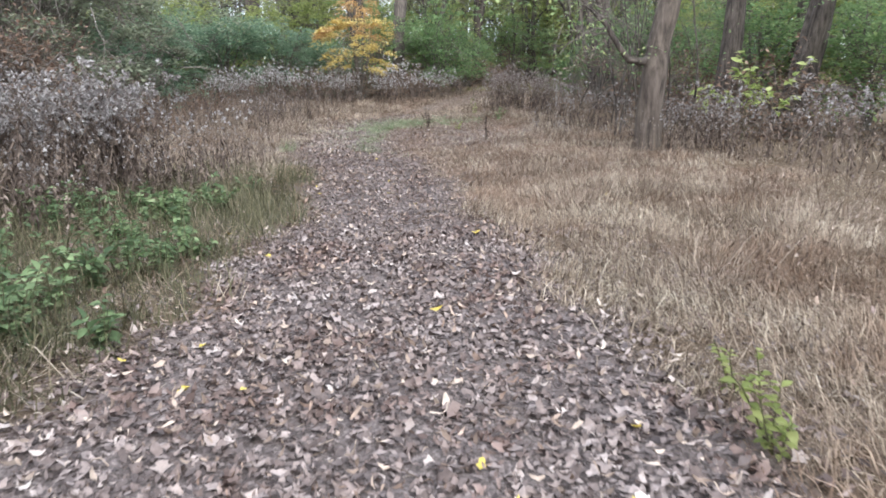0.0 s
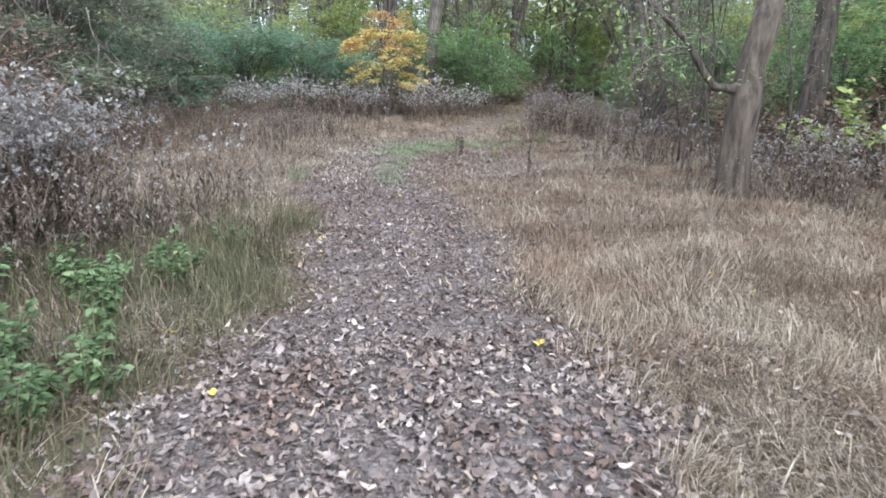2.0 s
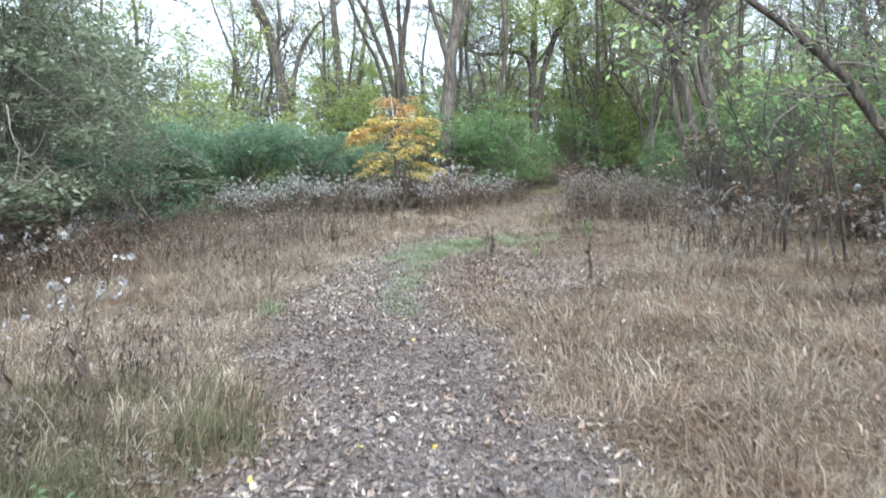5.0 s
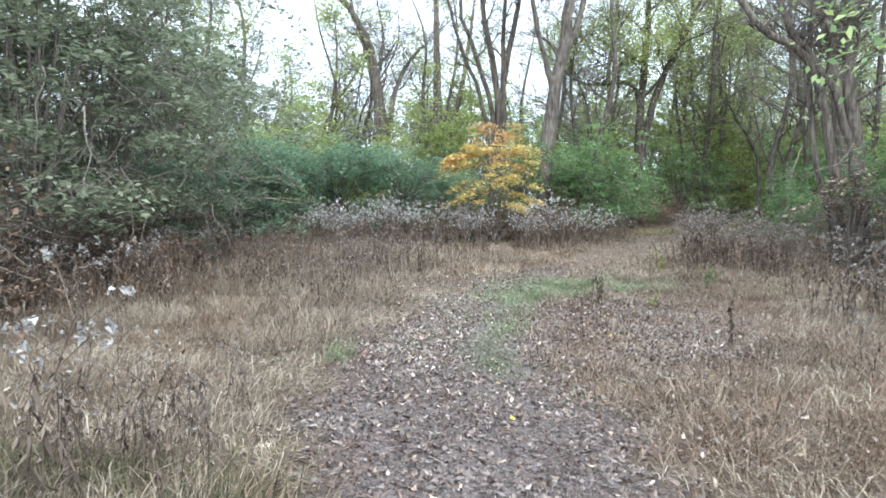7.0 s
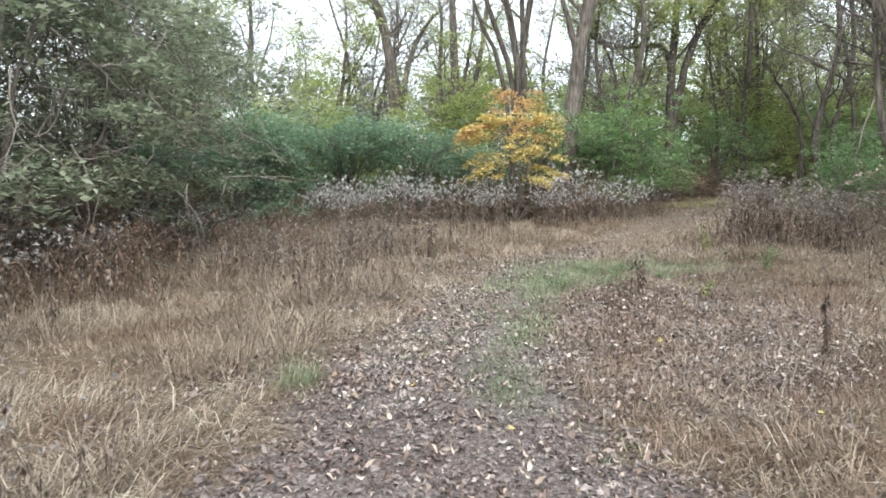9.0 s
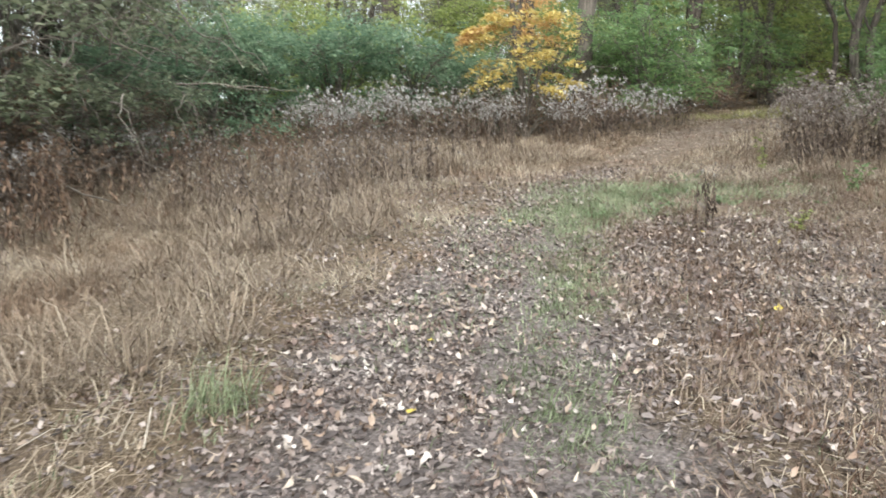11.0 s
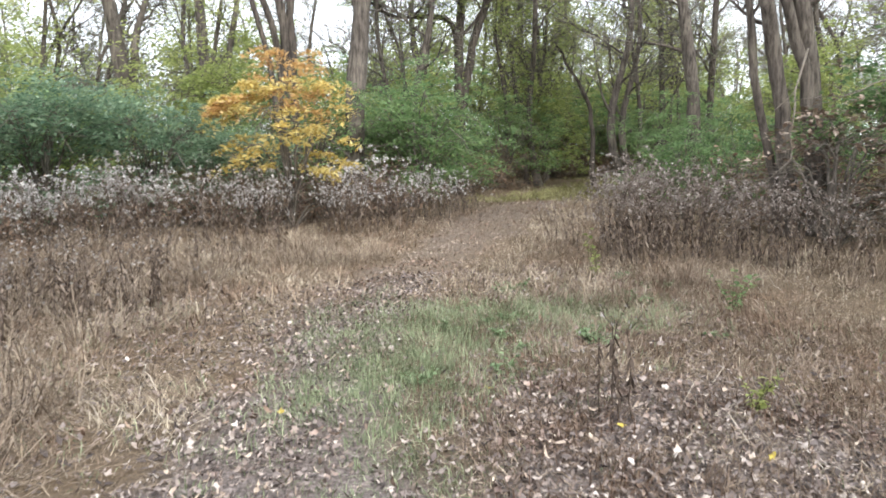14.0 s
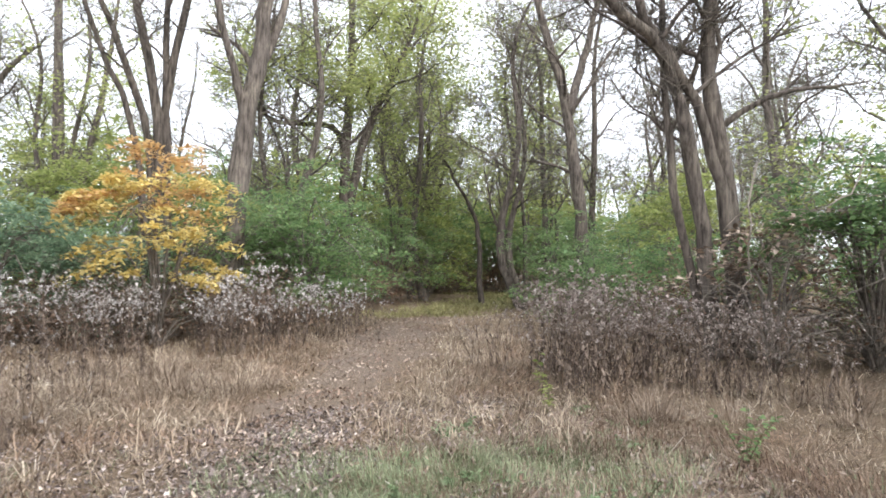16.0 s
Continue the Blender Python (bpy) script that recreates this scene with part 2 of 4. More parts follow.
M_BLUE = mottled("blue_green_leaf", [(0.0, (0.11, 0.19, 0.13)), (0.5, (0.24, 0.345, 0.225)), (1.0, (0.45, 0.56, 0.39))], 0.7, 1.3, 0.5, by_object=0.25)
M_LIME = mottled("yellow_green_leaf", [(0.0, (0.19, 0.24, 0.08)), (0.5, (0.38, 0.44, 0.16)), (1.0, (0.60, 0.62, 0.28))], 0.75, 3, 0.55, by_object=0.3)
M_GOLD = mottled("gold_leaf", [(0.0, (0.46, 0.34, 0.09)), (0.5, (0.74, 0.60, 0.22)), (1.0, (0.88, 0.78, 0.38))], 0.55, 1.6, 0.4)
M_ORANGE = mottled("orange_leaf", [(0.0, (0.42, 0.25, 0.11)), (0.5, (0.68, 0.45, 0.20)), (1.0, (0.81, 0.61, 0.31))], 0.55, 1.6, 0.4)
M_HERB = mottled("herb_leaf", [(0.0, (0.07, 0.11, 0.055)), (0.5, (0.15, 0.22, 0.105)), (0.85, (0.26, 0.35, 0.17)), (1.0, (0.42, 0.48, 0.26))], 0.7, 14, 0.35, by_object=0.3)
M_CLOVER = mottled("low_plant_leaf", [(0.0, (0.12, 0.18, 0.095)), (0.5, (0.22, 0.32, 0.17)), (1.0, (0.38, 0.49, 0.28))], 0.65, 14, 0.35, by_object=0.3)
M_RUST = mottled("rust_leaf", [(0.0, (0.12, 0.075, 0.053)), (0.6, (0.245, 0.16, 0.115)), (1.0, (0.38, 0.275, 0.20))], 0.6, 10, 0.25)
M_GREY = mottled("grey_green_leaf", [(0.0, (0.14, 0.165, 0.11)), (0.6, (0.26, 0.295, 0.20)), (1.0, (0.40, 0.43, 0.30))], 0.65, 1.5, 0.45)
M_BARK = bark("grey_bark", (0.195, 0.165, 0.144), (0.052, 0.043, 0.038))
M_BROWNBARK = bark("brown_bark", (0.175, 0.142, 0.118), (0.05, 0.04, 0.033), 4.0)
M_DARKBARK = bark("dark_bark", (0.14, 0.117, 0.101), (0.032, 0.026, 0.022))
M_TWIG = bark("twig_bark", (0.27, 0.235, 0.205), (0.11, 0.094, 0.082), 12)
M_DEAD = bark("dead_wood", (0.33, 0.285, 0.25), (0.17, 0.14, 0.12), 10)
M_REDGRASS = mottled("red_brown_grass", [(0.0, (0.10, 0.07, 0.055)), (0.4, (0.22, 0.16, 0.125)), (0.8, (0.36, 0.28, 0.225)), (1.0, (0.48, 0.40, 0.34))], 0.75, 8, 0.2, patches=0.9)
M_BRIGHT = mottled("bright_leaf", [(0.0, (0.30, 0.40, 0.12)), (0.5, (0.46, 0.56, 0.20)), (1.0, (0.62, 0.68, 0.30))], 0.7, 5, 0.5)


def ground_material():
    """Soil and leaf mould on the trail, thatch of dead grass beside it."""
    mat, n, l, b = material("forest_floor", 0.95)
    fine, broad = noise_node(n, l, 45, 6, 0.7), noise_node(n, l, 1.1, 4)
    soil = ramp(n, [(0.3, (0.05, 0.041, 0.038)), (0.5, (0.17, 0.14, 0.13)), (0.68, (0.36, 0.30, 0.28))])
    thatch = ramp(n, [(0.3, (0.06, 0.042, 0.028)), (0.55, (0.16, 0.115, 0.075)), (0.78, (0.32, 0.24, 0.16))])
    for r in (soil, thatch):
        l.new(fine.outputs[0], r.inputs[0])
    at = n.new("ShaderNodeAttribute")
    at.attribute_name = "trodden"
    add = n.new("ShaderNodeMath")
    add.operation = "MULTIPLY_ADD"
    l.new(broad.outputs[0], add.inputs[0])
    add.inputs[1].default_value = 0.8
    add.inputs[2].default_value = -0.4
    both = n.new("ShaderNodeMath")
    both.use_clamp = True
    l.new(at.outputs["Fac"], both.inputs[0])
    l.new(add.outputs[0], both.inputs[1])
    mx = n.new("ShaderNodeMixRGB")
    l.new(both.outputs[0], mx.inputs[0])
    l.new(thatch.outputs[0], mx.inputs[1])
    l.new(soil.outputs[0], mx.inputs[2])
    l.new(mx.outputs[0], b.inputs["Base Color"])
    bump = n.new("ShaderNodeBump")
    bump.inputs["Strength"].default_value, bump.inputs["Distance"].default_value = 0.8, 0.02
    l.new(fine.outputs[0], bump.inputs["Height"])
    l.new(bump.outputs[0], b.inputs["Normal"])
    return mat


# ---- ground ----
def axis(a, b, step, far):
    inner = np.arange(a, b, step)
    grow = np.cumsum(np.geomspace(step, far / 4, 30))
    return np.concatenate([(a - grow)[::-1], inner, inner[-1] + grow])


gx, gy = axis(-7, 8, 0.12, 900), axis(-1, 30, 0.12, 900)
GX, GY = np.meshgrid(gx, gy)
gz = height(GX, GY)
i, j = np.meshgrid(np.arange(len(gy) - 1), np.arange(len(gx) - 1), indexing="ij")
w = len(gx)
quads = np.stack([i * w + j, i * w + j + 1, (i + 1) * w + j + 1, (i + 1) * w + j], -1).reshape(-1, 4)
me = smooth(mesh_of("ground", np.stack([GX, GY, gz], -1).reshape(-1, 3), quads, ground_material()))
trod = np.clip(np.maximum(0.5 - off_trail(GX, GY) * 2.5, leaf_patch(GX, GY)), 0, 1)
trod = trod * np.interp(GY, [18, 24], [1.0, 0.3])
trod = np.where((GY > -7) & (GY < 54), trod, 0)
me.attributes.new("trodden", "FLOAT", "POINT").data.foreach_set("value", trod.ravel().astype(np.float32))
tagged(new("ground", me), "uneven forest ground of soil and dead grass thatch", "ground", kind="structure")


# ---- templates for small growth ----
def leaf_template(r, lobes, length=1.0, width=0.62, curl=0.25, n=6, twist=0.0):
    """A dry leaf: an outline with lobes, folded on its midrib and curled at the tip."""
    t = np.linspace(0, 1, n)
    half = width * 0.5 * np.sin(np.pi * t ** 0.8) ** 0.8 * (1 + lobes * np.cos(np.arange(n) * np.pi)) * r.uniform(0.85, 1.15, n)
    half[0], half[-1] = 0.02, 0.0
    z = curl * (t - 0.4) ** 2 + r.uniform(-0.04, 0.04, n)
    mid = np.stack([t - 0.5, np.zeros(n), z], 1)
    lift = np.abs(half) * r.uniform(0.1, 0.7)
    a = np.stack([t - 0.5 + lobes * 0.2, half, z + lift], 1)
    b = np.stack([t - 0.5 + lobes * 0.2, -half * r.uniform(0.8, 1.1), z + lift * r.uniform(0.2, 1.2)], 1)
    for side in (a, b):
        side[:, :2] += r.normal(0, 0.035 * (twist > 0), (n, 2))
        side[:, 2] += twist * side[:, 1] * (t - 0.5) * 2
    v = np.concatenate([mid, a, b]) * length
    f = []
    for k in range(n - 1):
        f += [(k, k + 1, n + k + 1), (k, n + k + 1, n + k), (k + 1, k, 2 * n + k), (k + 1, 2 * n + k, 2 * n + k + 1)]
    return v, np.array(f)


r = np.random.default_rng(11)
LITTER = [leaf_template(r, lo, 1, wi, cu) for lo, wi, cu in ((0.0, 0.5, 0.9), (0.25, 0.7, 0.7), (0.35, 0.85, 0.5), (0.1, 0.4, 1.4), (0.3, 0.75, -0.7), (0.0, 0.55, 1.1))]
CURLED = [leaf_template(r, r.uniform(0.1, 0.5), 1, r.uniform(0.36, 0.78), r.uniform(-1.3, 1.8), 7, r.uniform(0.4, 1.5)) for k in range(10)]
BROAD = [leaf_template(r, 0.0, 1, 0.55, -0.3, 4), leaf_template(r, 0.1, 1, 0.62, -0.5, 4)]
for v, f in BROAD:
    v[:, 0] += 0.5
OVAL = [(np.array([(0, 0, 0), (0.5, 0.22, 0.06), (1, 0, -0.08), (0.5, -0.22, 0.06)]), np.array([(0, 1, 2), (0, 2, 3)])),
        (np.array([(0, 0, 0), (0.45, 0.28, 0.1), (1, 0, -0.02), (0.45, -0.28, 0.02)]), np.array([(0, 1, 2), (0, 2, 3)]))]


def blades(pos, way, length, width, lean, r):
    """Grass blades, each a bent and tapered strip of three triangles."""
    n = len(pos)
    d = np.stack([np.cos(way), np.sin(way), np.zeros(n)], 1)
    side = np.stack([-np.sin(way), np.cos(way), np.zeros(n)], 1) * (width / 2)[:, None]
    up = np.array([0, 0, 1.0])
    first, last, turn = lean * 0.72, np.minimum(lean * 1.4 + 0.1, 1.95), way + r.normal(0, 0.5, n)
    e = np.stack([np.cos(turn), np.sin(turn), np.zeros(n)], 1)
    mid = pos + (d * np.sin(first)[:, None] + up * np.cos(first)[:, None]) * (length * 0.55)[:, None]
    tip = mid + (e * np.sin(last)[:, None] + up * np.cos(last)[:, None]) * (length * 0.45)[:, None]
    v = np.stack([pos - side, pos + side, mid - side * 0.8, mid + side * 0.8, tip], 1).reshape(-1, 3)
    f = np.array([(0, 1, 3), (0, 3, 2), (2, 3, 4)])
    return v, (f[None] + (np.arange(n) * 5)[:, None, None]).reshape(-1, 3)


def grass(r, tufts, per, length, width, spread, lean):
    """Tufts of blades at (x, y) places; length may differ from tuft to tuft."""
    n = len(tufts)
    xy = np.repeat(tufts, per, 0) + r.normal(0, spread, (n * per, 2))
    size = np.repeat(np.broadcast_to(length, n), per) * r.uniform(0.5, 1.15, n * per)
    pos = np.column_stack([xy, height(xy[:, 0], xy[:, 1]) - 0.01])
    swirl = 4 * np.pi * uneven(tufts[:, 0], tufts[:, 1], 1.3, 43) + r.normal(0, 0.5, n)
    way = np.repeat(swirl, per) + r.normal(0, 0.9, n * per)
    return blades(pos, way, size, r.uniform(0.6, 1.3, n * per) * width, np.abs(r.normal(lean, 0.42, n * per)), r)


def weed_template(r, tall, branch, fluffs, leaves, thick=1.0):
    """A dried wild aster or goldenrod: stem, side sprays, seed fluff and shrivelled leaves, as three meshes."""
    stems, heads, dry = [], [], []
    lean = r.normal(0, 0.12, 2)
    t = np.linspace(0, 1, 5)[:, None]
    line = np.column_stack([lean[0] * t ** 2, lean[1] * t ** 2, t]) * tall
    line[1:, :2] += r.normal(0, 0.012, (4, 2))
    stems.append(tube(line, np.linspace(0.007, 0.003, 5) * thick, 3 if thick == 1 else 6))
    for k in range(branch):
        u = r.uniform(0.74, 1.0)
        p = np.array([np.interp(u, t[:, 0], line[:, c]) for c in range(3)])
        a, ln = r.uniform(0, 2 * np.pi), tall * r.uniform(0.12, 0.3)
        d = np.array([np.cos(a), np.sin(a), r.uniform(0.4, 1.3)])
        q = np.array([p, p + d * ln * 0.5, p + d * ln + np.array([0, 0, -0.15 * ln])])
        stems.append(tube(q, [0.003, 0.002, 0.0012], 3))
        for m in range(fluffs):
            c = q[2] + r.normal(0, 0.021, 3)
            s = r.uniform(0.015, 0.03)
            v = r.normal(0, 1, (6, 3))
            v = v / np.linalg.norm(v, axis=1)[:, None] * s + c
            heads.append((v, np.array([(0, 1, 2), (3, 4, 5), (0, 3, 4), (1, 2, 5)])))
    for k in range(leaves):
        u = r.uniform(0.15, 0.9)
        p = np.array([np.interp(u, t[:, 0], line[:, c]) for c in range(3)])
        a, s = r.uniform(0, 2 * np.pi), r.uniform(0.05, 0.12)
        d, e = np.array([np.cos(a) * 0.7, np.sin(a) * 0.7, r.uniform(-1.4, 0.1)]), np.array([-np.sin(a), np.cos(a), 0])
        dry.append((np.array([p, p + d * s * 0.5 + e * s * 0.14, p + d * s, p + d * s * 0.5 - e * s * 0.14]), np.array([(0, 1, 2), (0, 2, 3)])))
    return joined(stems), joined(heads), joined(dry)


def weed_stand(name, label, r, xy, size, kinds, fluff=M_FLUFF, leaf=M_STEM):
    """A stand of weeds too many to count: stems, dry leaves and seed heads."""
    pos = np.column_stack([xy, height(xy[:, 0], xy[:, 1]) - 0.02])
    ob = thing(name, pose(0, 0, 0), label, "dried weeds", kind="stuff")
    seed = int(r.integers(1, 9999))
    tilt = np.abs(np.random.default_rng(seed + 1).normal(0, 0.2, len(xy)))
    for k, (what, mat) in enumerate((("stems", M_STEM), ("seed_heads", fluff), ("dry_leaves", leaf))):
        part(what, stamped([kd[k] for kd in kinds], pos, size, tilt, np.random.default_rng(seed)), mat, ob)
    return ob


# ---- trees and shrubs ----
def wander(r, p, d, length, n, wob, lift=0.0):
    """A crooked line from p towards d."""
    pts, d = [np.array(p, float)], np.array(d, float)
    for k in range(n):
        d = d / np.linalg.norm(d) + r.normal(0, wob, 3) + np.array([0, 0, lift])
        d /= np.linalg.norm(d)
        pts.append(pts[-1] + d * length / n)
    return np.array(pts)


def off_shoot(r, line, u, spread, up):
    """A place along a line and a way out from it."""
    n = len(line) - 1
    k = min(int(u * n), n - 1)
    p = line[k] + (line[k + 1] - line[k]) * (u * n - k)
    along = line[k + 1] - line[k]
    along /= np.linalg.norm(along)
    a = r.uniform(0, 2 * np.pi)
    out = np.array([np.cos(a), np.sin(a), 0])
    return p, along * (1 - spread) + out * spread + np.array([0, 0, up])


def leaves_at(r, tips, per, spread, size, flat=0.6, templates=OVAL):
    pos = np.repeat(tips, per, 0) + r.normal(0, 1, (len(tips) * per, 3)) * spread
    n = len(pos)
    return stamped(templates, pos, r.uniform(0.6, 1.2, n) * size, r.normal(0, flat, n), r)


def tree_parts(r, trunks, limbs, limb_len, sub, twigs, twig_len, first=0.3, sides=10, spread=0.55, up=0.25, thin=0.011):
    """Branches and twigs for trunks given as (line, base radius, top radius). Returns trunk meshes, limbs, twigs and the twigs' tips."""
    body, arms, fine, tips = [], [], [], []
    for line, r0, r1 in trunks:
        rad = np.linspace(1, 0, len(line)) ** 0.8 * (r0 - r1) + r1
        rad[0] *= 1.35
        rad[1] *= 1.06
        v, f = tube(line, rad, sides)
        v[:, :2] += (uneven(v[:, 0] * 3 + v[:, 2], v[:, 1] * 3 - v[:, 2], 0.3, 3) - 0.5)[:, None] * 0.35 * (v - line.repeat(sides, 0))[:, :2]
        body.append((v, f))
        for k in range(limbs):
            u = first + (0.98 - first) * (k + r.uniform(0, 1)) / limbs
            p, d = off_shoot(r, line, u, spread, up)
            ln = limb_len * r.uniform(0.6, 1.2) * (1.15 - 0.6 * u)
            base = np.interp(u, [0, 1], [r0, r1]) * r.uniform(0.3, 0.55)
            arm = wander(r, p, d, ln, 6, 0.2, 0.05)
            one, boughs = tube(arm, np.linspace(base, base * 0.22, 7), 5), []
            for m in range(sub):
                q, e = off_shoot(r, arm, r.uniform(0.25, 0.98), 0.5, 0.15)
                lm = ln * r.uniform(0.25, 0.5)
                bough = wander(r, q, e, lm, 4, 0.2, 0.05)
                boughs.append(tube(bough, np.linspace(base * 0.4, base * 0.1, 5), 4))
                for s in range(twigs):
                    q2, e2 = off_shoot(r, bough, r.uniform(0.15, 1.0), 0.55, 0.0)
                    tw = wander(r, q2, e2, twig_len * r.uniform(0.5, 1.3), 2, 0.25)
                    fine.append(tube(tw, np.linspace(thin, thin * 0.3, 3), 3))
                    tips += [tw[-1], tw[1]]
            arms.append((one, boughs))
    return body, arms, joined(fine), np.array(tips)


def trunk_line(r, top, bend=0.25, n=15, start=(0, 0, -0.2)):
    """A crooked trunk from the ground to a top."""
    a, b = np.array(start, float), np.array(top, float)
    t = np.linspace(0, 1, n)[:, None]
    line = a + (b - a) * t
    w = r.normal(0, bend, (3, 2))
    for k in range(3):
        line[:, :2] += np.sin(np.pi * t * (k + 1)) * w[k] / (k + 1)
    return line


def stem_line(r, points, n=16, wob=0.035):
    """A smooth stem through a few points, a little crooked."""
    p = np.array(points, float)
    s = np.concatenate([[0], np.cumsum(np.linalg.norm(np.diff(p, axis=0), axis=1))])
    u = np.linspace(0, s[-1], n)
    fine = np.column_stack([np.interp(u, s, p[:, c]) for c in range(3)])
    for k in range(2):
        fine[1:-1] = 0.25 * fine[:-2] + 0.5 * fine[1:-1] + 0.25 * fine[2:]
    fine[1:, :2] += r.normal(0, wob, (n - 1, 2))
    return fine


def tree(name, at, label, r, tops, radius, limbs=7, limb_len=3.0, sub=4, twigs=5, twig_len=0.8, first=0.35, foliage=None, leafy=0, leaf=0.1,
         mat=M_BARK, bend=0.25, spread=0.55, group="", thin=0.011, stems=()):
    """A tree at (x, y) with one trunk for each top, limbs, twigs and, where leafy, leaves."""
    ob = thing(name, pose(at[0], at[1], float(height(at[0], at[1]))), label, "tree", group)
    trunks = [(trunk_line(r, top, bend, start=(0.12 * k * math.cos(k * 2.4), 0.12 * k * math.sin(k * 2.4), -0.25)), radius * (1 if k == 0 else 0.7), radius * 0.22) for k, top in enumerate(tops)]
    trunks += [(stem_line(r, points), r0, r1) for points, r0, r1 in stems]
    body, arms, fine, tips = tree_parts(r, trunks, limbs, limb_len, sub, twigs, twig_len, first, spread=spread, thin=thin)
    for b in body:
        part("trunk", b, mat, ob, soft=True)
    for one, boughs in arms:
        if group:
            part("limb", joined([one] + boughs), mat, ob, soft=True)
            continue
        limb = part("limb", one, mat, ob, soft=True)
        for b in boughs:
            part("bough", b, mat, limb, soft=True)
    part("twig_mass", fine, M_TWIG, ob, "bare fine twigs", kind="stuff")
    if leafy:
        pick = tips[r.random(len(tips)) < 0.85]
        part("crown", leaves_at(r, pick, leafy, 0.2, leaf), foliage, ob, kind="stuff")
    return ob


def clumps_at(r, centres, per, size, leaf):
    """Rounded sprays of leaves: most lie on the upper skin of each spray, pointing outwards and hanging at the rim."""
    n = len(centres) * per
    a = r.uniform(0, 2 * np.pi, n)
    d = np.sqrt(r.uniform(0, 1, n))
    big = np.repeat(r.uniform(0.4, 1.35, len(centres)) * size, per)
    q = np.column_stack([np.cos(a) * d * big, np.sin(a) * d * big, big * (0.42 * np.sqrt(1 - d * d * 0.96) - 0.22 * d) + r.normal(0, 0.05, n) * big])
    out = np.repeat(centres[:, :2] / (np.linalg.norm(centres[:, :2], axis=1)[:, None] + 0.3), per, 0)
    q[:, 2] -= 0.35 * (q[:, :2] * out).sum(1)
    return stamped(OVAL, np.repeat(centres, per, 0) + q, r.uniform(0.65, 1.25, n) * leaf, r.normal(0, 0.45, n) + 0.35 * d, r, a - np.pi / 2)


def bush(name, at, label, r, radius, tall, foliage, count, leaf=0.1, stems=14, group="", mat=M_TWIG, lobes=12, low=0.03, category="bush", thick=0.035, flat=0.55, clump=0.0, per=42):
    """A bush: arching stems from one base and leaves in sprays round their ends, with gaps between them."""
    ob = thing(name, pose(at[0], at[1], float(height(at[0], at[1]))), label, category, group)
    tips, fine = [], []
    for k in range(stems + stems // 2):
        a = (k + r.uniform(0, 1)) * 2 * np.pi / stems * 2
        skirt = k >= stems
        reach = r.uniform(0.6, 1.05) if skirt else r.uniform(0.25, 1.0)
        t = np.linspace(0, 1, 7)[:, None]
        h = tall * (r.uniform(0.18, 0.42) if skirt else r.uniform(0.75, 1.0) * (1.08 - 0.55 * reach ** 2))
        out = radius * reach
        line = np.column_stack([np.cos(a) * out * t ** 1.3, np.sin(a) * out * t ** 1.3, h * np.sin(t * (1.75 + 0.75 * reach)) - 0.1])
        line[1:] += r.normal(0, 0.05 * radius, (6, 3)) * np.linspace(0.2, 1, 6)[:, None]
        part("branch", tube(line, np.linspace(thick, thick * 0.25, 7), 4), mat, ob)
        for m in range(lobes):
            p, d = off_shoot(r, line, r.uniform(0.12, 1.0), 0.8, 0.1)
            tw = wander(r, p, d, radius * r.uniform(0.2, 0.5), 3, 0.22)
            tw[:, 2] = np.maximum(tw[:, 2], 0.1)
            fine.append(tube(tw, np.linspace(0.010, 0.003, 4), 3))
            tips += [tw[2], tw[3]]
    part("twig_mass", joined(fine), mat, ob, kind="stuff")
    tips = np.array(tips)
    tips = tips[tips[:, 2] > low * tall]
    if clump:
        shell = np.sqrt((tips[:, 0] / radius) ** 2 + (tips[:, 1] / radius) ** 2 + (np.maximum(tips[:, 2] - 0.3 * tall, 0) / (0.68 * tall)) ** 2)
        outer = tips[np.argsort(-shell + r.normal(0, 0.28, len(tips)))][: count // per]
        outer = outer * np.where(r.random(len(outer)) < 0.3, r.uniform(1.0, 1.28, len(outer)), 1.0)[:, None]
        part("foliage", clumps_at(r, outer, per, clump, leaf), foliage, ob, kind="stuff")
    elif count:
        per = max(1, count // len(tips))
        part("foliage", leaves_at(r, tips, per, 0.075 * radius * np.array([1, 1, flat]), leaf, 0.55), foliage, ob, kind="stuff")
    return ob


def herb(name, at, label, r, tall, stems, leaf, per, mat, wide=0.35, category="plant"):
    """A leafy plant: thin stems with leaves up their length."""
    ob = thing(name, pose(at[0], at[1], float(height(at[0], at[1]))), label, category)
    spots = []
    for k in range(stems):
        a = r.uniform(0, 2 * np.pi)
        line = wander(r, (0, 0, -0.02), (math.cos(a) * wide, math.sin(a) * wide, 1), tall * r.uniform(0.6, 1.1), 6, 0.1)
        part("stem", tube(line, np.linspace(0.006, 0.002, 7), 4), M_OLIVE, ob)
        spots += [line[m] + (line[m + 1] - line[m]) * r.uniform(0, 1) for m in range(4 if tall > 1 else 1, 6) for c in range(per)]
    spots = np.array(spots)
    part("foliage", stamped(BROAD, spots, r.uniform(0.6, 1.2, len(spots)) * leaf, r.normal(0.2, 0.4, len(spots)), r), mat, ob, kind="stuff")
    return ob


def copies(source, places, r, low=0.85, high=1.15, clear=1.5):
    for x, y in places:
        if y < 58 and off_trail(np.array(float(x)), np.array(float(y))) < clear:
            continue
        m = pose(x, y, float(height(x, y)), 0, 0, r.uniform(0, 360))
        ob = copy_thing(source, m)
        s = r.uniform(low, high)
        ob.scale = (s, s, s * r.uniform(0.92, 1.08))


